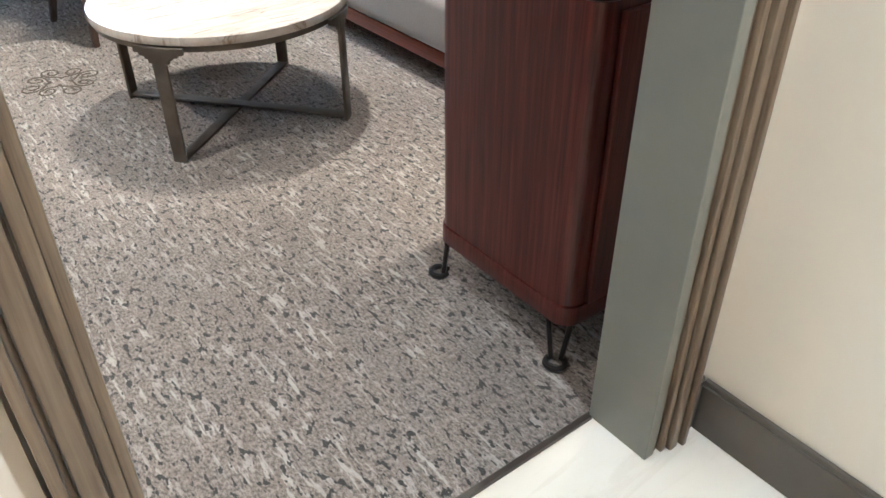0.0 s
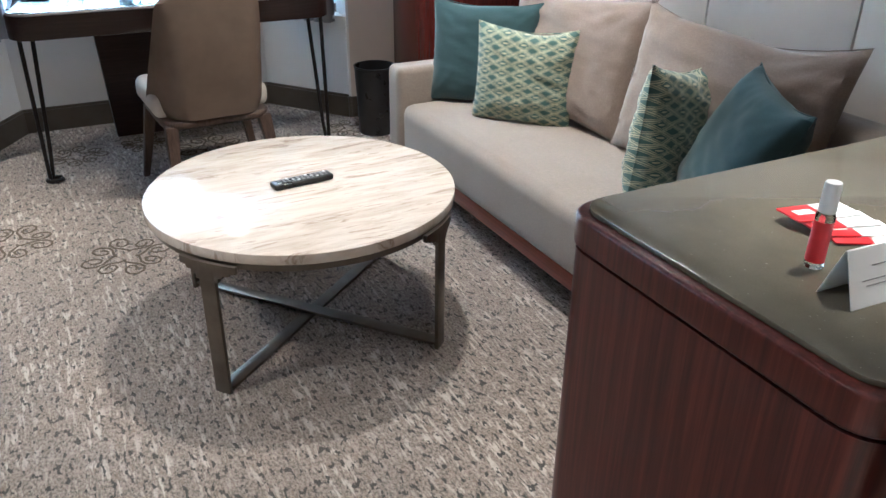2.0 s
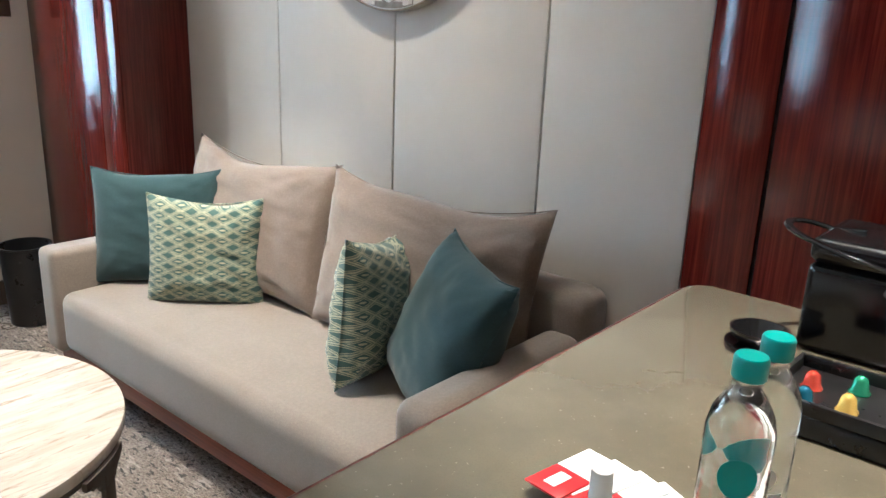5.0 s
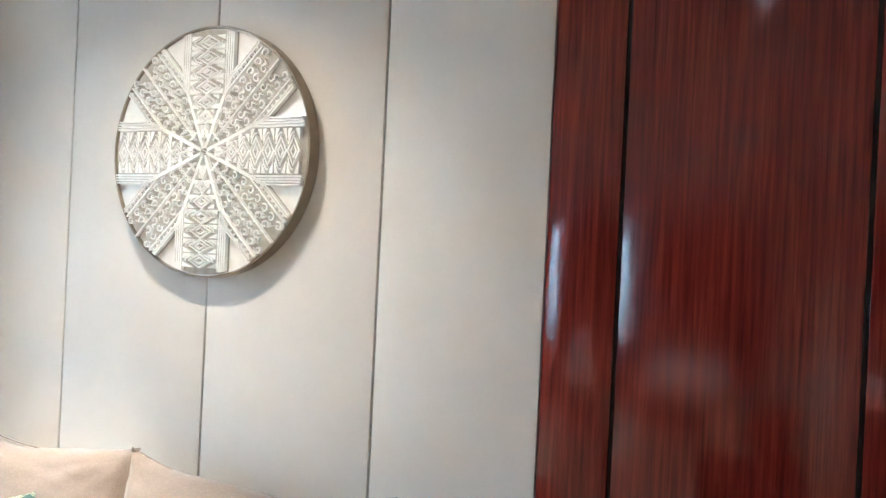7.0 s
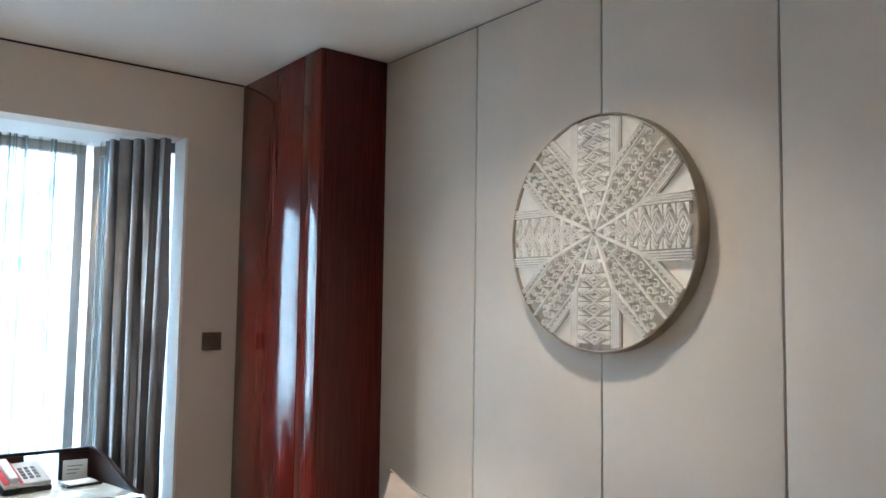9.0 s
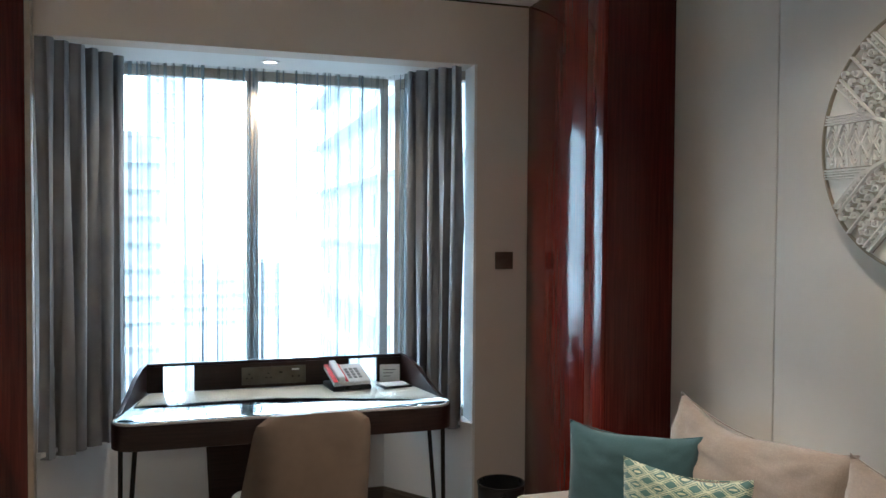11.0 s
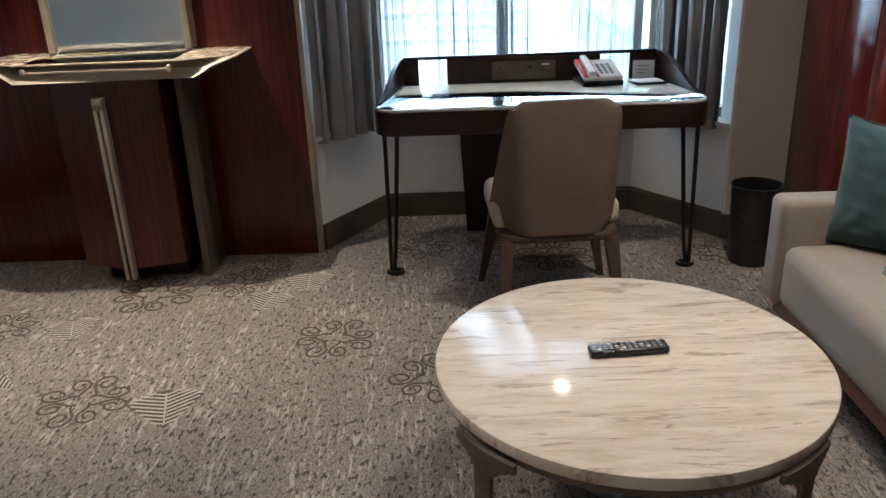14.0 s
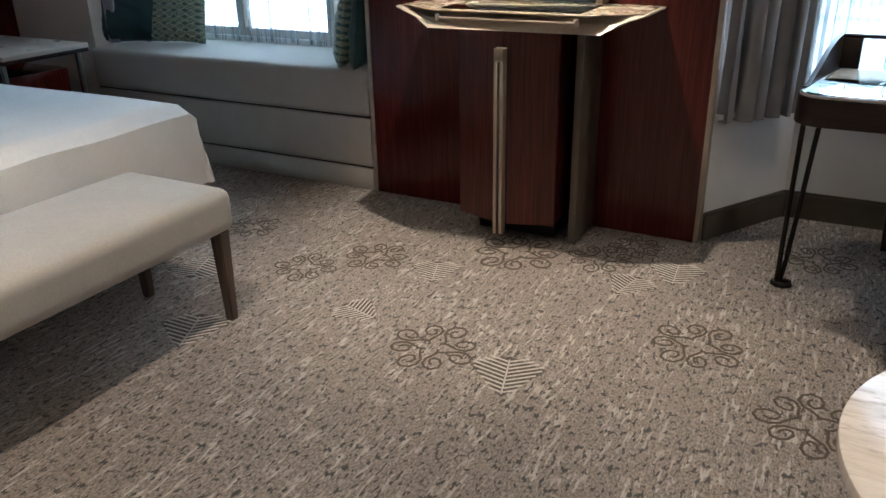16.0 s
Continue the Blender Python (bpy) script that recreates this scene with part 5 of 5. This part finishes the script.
# ---- bed, bench and nightstand ----
bed = thing("bed", pose(-3.0, 2.95, 0), "made double bed with a white linen cover", "bed")
B = Matrix.Translation((3.0, -2.95, 0))
part("base", local(block(-4.15, -1.86, 2.0, 3.89, 0.10, 0.30, 0.01), B), mixed("bed_base_fabric", (0.06, 0.055, 0.05), (0.08, 0.072, 0.065), 0.9, 8), bed)
for x in (-1.90, -4.05):
    for y in (2.1, 3.79):
        part("foot", local(tapered(x, y, 0.0, 0.102, 0.03, 0.025), B), BLACK, bed)


def duvet():
    bm = bmesh.new()
    nx, ny = 40, 34
    x0, x1, y0, y1 = -4.2, -1.80, 1.95, 3.955
    grid = []
    for i in range(nx + 1):
        row = []
        for j in range(ny + 1):
            # stretch the sheet beyond the mattress so that it hangs down
            u = x0 + (x1 - x0 + 0.36) * i / nx
            w = (y0 - 0.36) + (y1 - y0 + 0.72) * j / ny
            ox = max(0.0, u - x1)
            oy = max(0.0, w - y1, y0 - w)
            drop = max(ox, oy)
            r = 0.07
            x = min(u, x1 + 0.012 * math.sin(9 * w) * min(1, ox / 0.1))
            y = min(max(w, y0), y1)
            z = 0.640 + 0.006 * math.sin(3 * u + 2 * w) + 0.004 * math.sin(11 * w + u)
            e = max(0.0, r - min(x1 - x, y1 - y, y - y0)) / r
            z -= 0.028 * e * e
            z -= drop * 0.93
            if drop > 0:
                y += (0.02 + 0.014 * math.sin(8 * u)) * (oy > 0) * (1 if w > y1 else -1) * min(1, oy / 0.15)
                x += 0.018 * (ox > 0) * min(1, ox / 0.15)
            row.append(bm.verts.new((x, y, max(z, 0.285))))
        grid.append(row)
    for i in range(nx):
        for j in range(ny):
            bm.faces.new((grid[i][j], grid[i + 1][j], grid[i + 1][j + 1], grid[i][j + 1]))
    bmesh.ops.remove_doubles(bm, verts=bm.verts, dist=0.0005)
    return bm


part("bed_cover", local(duvet(), B), LINEN, bed, "smooth white linen cover hanging over the foot")
part("mattress", local(block(-4.18, -1.86, 2.0, 3.90, 0.301, 0.585, 0.05, 4), B), LINEN, bed)
hb = thing("headboard", pose(-4.29, 3.2, 0), "red mahogany panelled headboard wall", "headboard")
H_ = Matrix.Translation((4.29, -3.2, 0))
# Upper part is unseen, added to keep this wall dark in reflections.
for y0, y1 in ((0.98, 2.2), (2.21, 3.6), (3.61, 4.905)):
    part("wood_panel", local(block(-4.299, -4.265, y0, y1, 0.0, CEIL - 0.006, 0.003), H_), RED_WOOD, hb)
ns = thing("nightstand", pose(-3.78, 4.4, 0), "nightstand with a pale top over a dark wood box", "nightstand")
N = Matrix.Translation((3.78, -4.4, 0))
part("tabletop", local(block(-4.26, -3.30, 4.12, 4.66, 0.685, 0.712, 0.003), N), mixed("nightstand_top", (0.50, 0.44, 0.37), (0.56, 0.49, 0.42), 0.3, 5), ns)
part("edge", local(block(-4.255, -3.302, 4.122, 4.658, 0.662, 0.6848, 0.002), N), DESK_WOOD, ns)
part("drawer_box", local(block(-4.25, -3.50, 4.16, 4.64, 0.36, 0.56, 0.004), N), RED_WOOD, ns)
for x in (-4.2, -3.36):
    for y in (4.15, 4.62):
        part("leg", local(block(x - 0.012, x + 0.012, y - 0.012, y + 0.012, 0.0, 0.662, 0.002), N), BRONZE, ns)

bench = thing("bed_bench", pose(-1.43, 2.68, 0), "pale grey upholstered bench with tapered wooden legs", "bench")
BN = Matrix.Translation((1.43, -2.68, 0))
part("seat", local(soft_block(-1.685, -1.175, 1.86, 3.475, 0.345, 0.503, 0.04, 0.012), BN), BENCH, bench)
for x in (-1.215, -1.645):
    for y, dy in ((3.42, 0.0), (1.92, 0.0)):
        part("leg", local(tapered(x, y, 0.0, 0.36, 0.026, 0.017, 0.006, dy), BN), LEG_WOOD, bench)


# ---- woven figures in the carpet ----
def flower_bm():
    """Eight hooked teardrops in mirrored pairs round an open middle."""
    bm = bmesh.new()
    for k in range(8):
        a = math.pi / 4 * k + 0.15
        far, way = (1.0, 1) if k % 2 else (0.9, -1)
        c, s = math.cos(a), math.sin(a)
        hook = [(0.030, -0.016), (0.048, -0.012), (0.064, 0.004), (0.084, 0.027), (0.112, 0.038), (0.140, 0.031), (0.154, 0.008), (0.146, -0.016), (0.122, -0.027), (0.094, -0.022), (0.082, -0.004), (0.094, 0.012), (0.114, 0.014), (0.126, 0.004)]
        pts = [(far * x, far * way * y) for x, y in hook]
        ribbon(bm, [(c * x - s * y, s * x + c * y) for x, y in pts], 0.0090, 0.0, 0.0016)
    return bm


def leaf_bm():
    """Chevron stripes that fill a diamond leaf."""
    bm = bmesh.new()
    for k in range(9):
        y = -0.090 + k * 0.0205
        w = 0.112 * (1 - abs(k - 4.6) / 7.0)
        for s in (-1, 1):
            ribbon(bm, [(0.003 * s, y), (s * w, y + 0.045 * w / 0.1)], 0.0078, 0.0, 0.0016)
    ribbon(bm, [(0, -0.10), (0, 0.085)], 0.006, 0.0, 0.0014)
    return bm


flower_me = part("flower_motif", flower_bm(), MOTIF, floor, "dark looped flower woven into the carpet", smooth=False)
leaf_me = part("leaf_motif", leaf_bm(), MOTIF_LIGHT, floor, "pale striped leaf woven into the carpet", smooth=False)
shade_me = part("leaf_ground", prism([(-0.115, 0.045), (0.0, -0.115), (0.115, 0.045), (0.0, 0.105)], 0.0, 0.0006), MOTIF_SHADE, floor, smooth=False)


def motif(src, x, y, turn, size, first):
    ob = src if first else new(src.name.split(".")[0], src.data)
    ob.parent = floor
    ob.matrix_world = pose(x, y, 0.0004, 0, 0, turn) @ Matrix.Diagonal((size, size, 1, 1))
    return ob


FLOWERS = [(-0.445, 3.573, 20, 1.05), (0.358, 3.975, 5, 1.05), (0.745, 3.668, 40, 1.05), (-0.50, 4.433, 10, 1.25), (-0.153, 4.527, 30, 0.95), (-1.035, 4.135, 15, 0.95), (-1.246, 3.91, 48, 0.9),
           (-1.755, 4.176, 10, 0.85), (0.67, 4.90, 25, 0.95), (1.297, 4.75, 12, 1.2), (2.06, 4.72, 33, 0.95), (-0.05, 4.72, 50, 0.8), (-2.35, 4.25, 22, 0.9), (1.0, 4.95, 5, 0.8)]
LEAVES = [(-0.148, 3.517, 16, 1.1), (0.021, 4.328, -12, 0.9), (0.165, 4.518, 5, 1.05), (-0.73, 4.112, 20, 0.95), (-0.82, 3.676, 75, 0.85), (-1.452, 4.377, 30, 0.8), (-1.535, 4.76, 15, 0.8),
          (-1.967, 4.446, 40, 0.8), (-1.288, 3.29, 25, 1.15), (-1.656, 3.72, 200, 1.1), (1.694, 4.81, 160, 0.9)]
for i, (mx, my, turn, size) in enumerate(FLOWERS):
    motif(flower_me, mx, my, turn, size, i == 0)
for i, (mx, my, turn, size) in enumerate(LEAVES):
    motif(shade_me, mx, my, turn, size, i == 0)
    motif(leaf_me, mx, my, turn, size, i == 0)
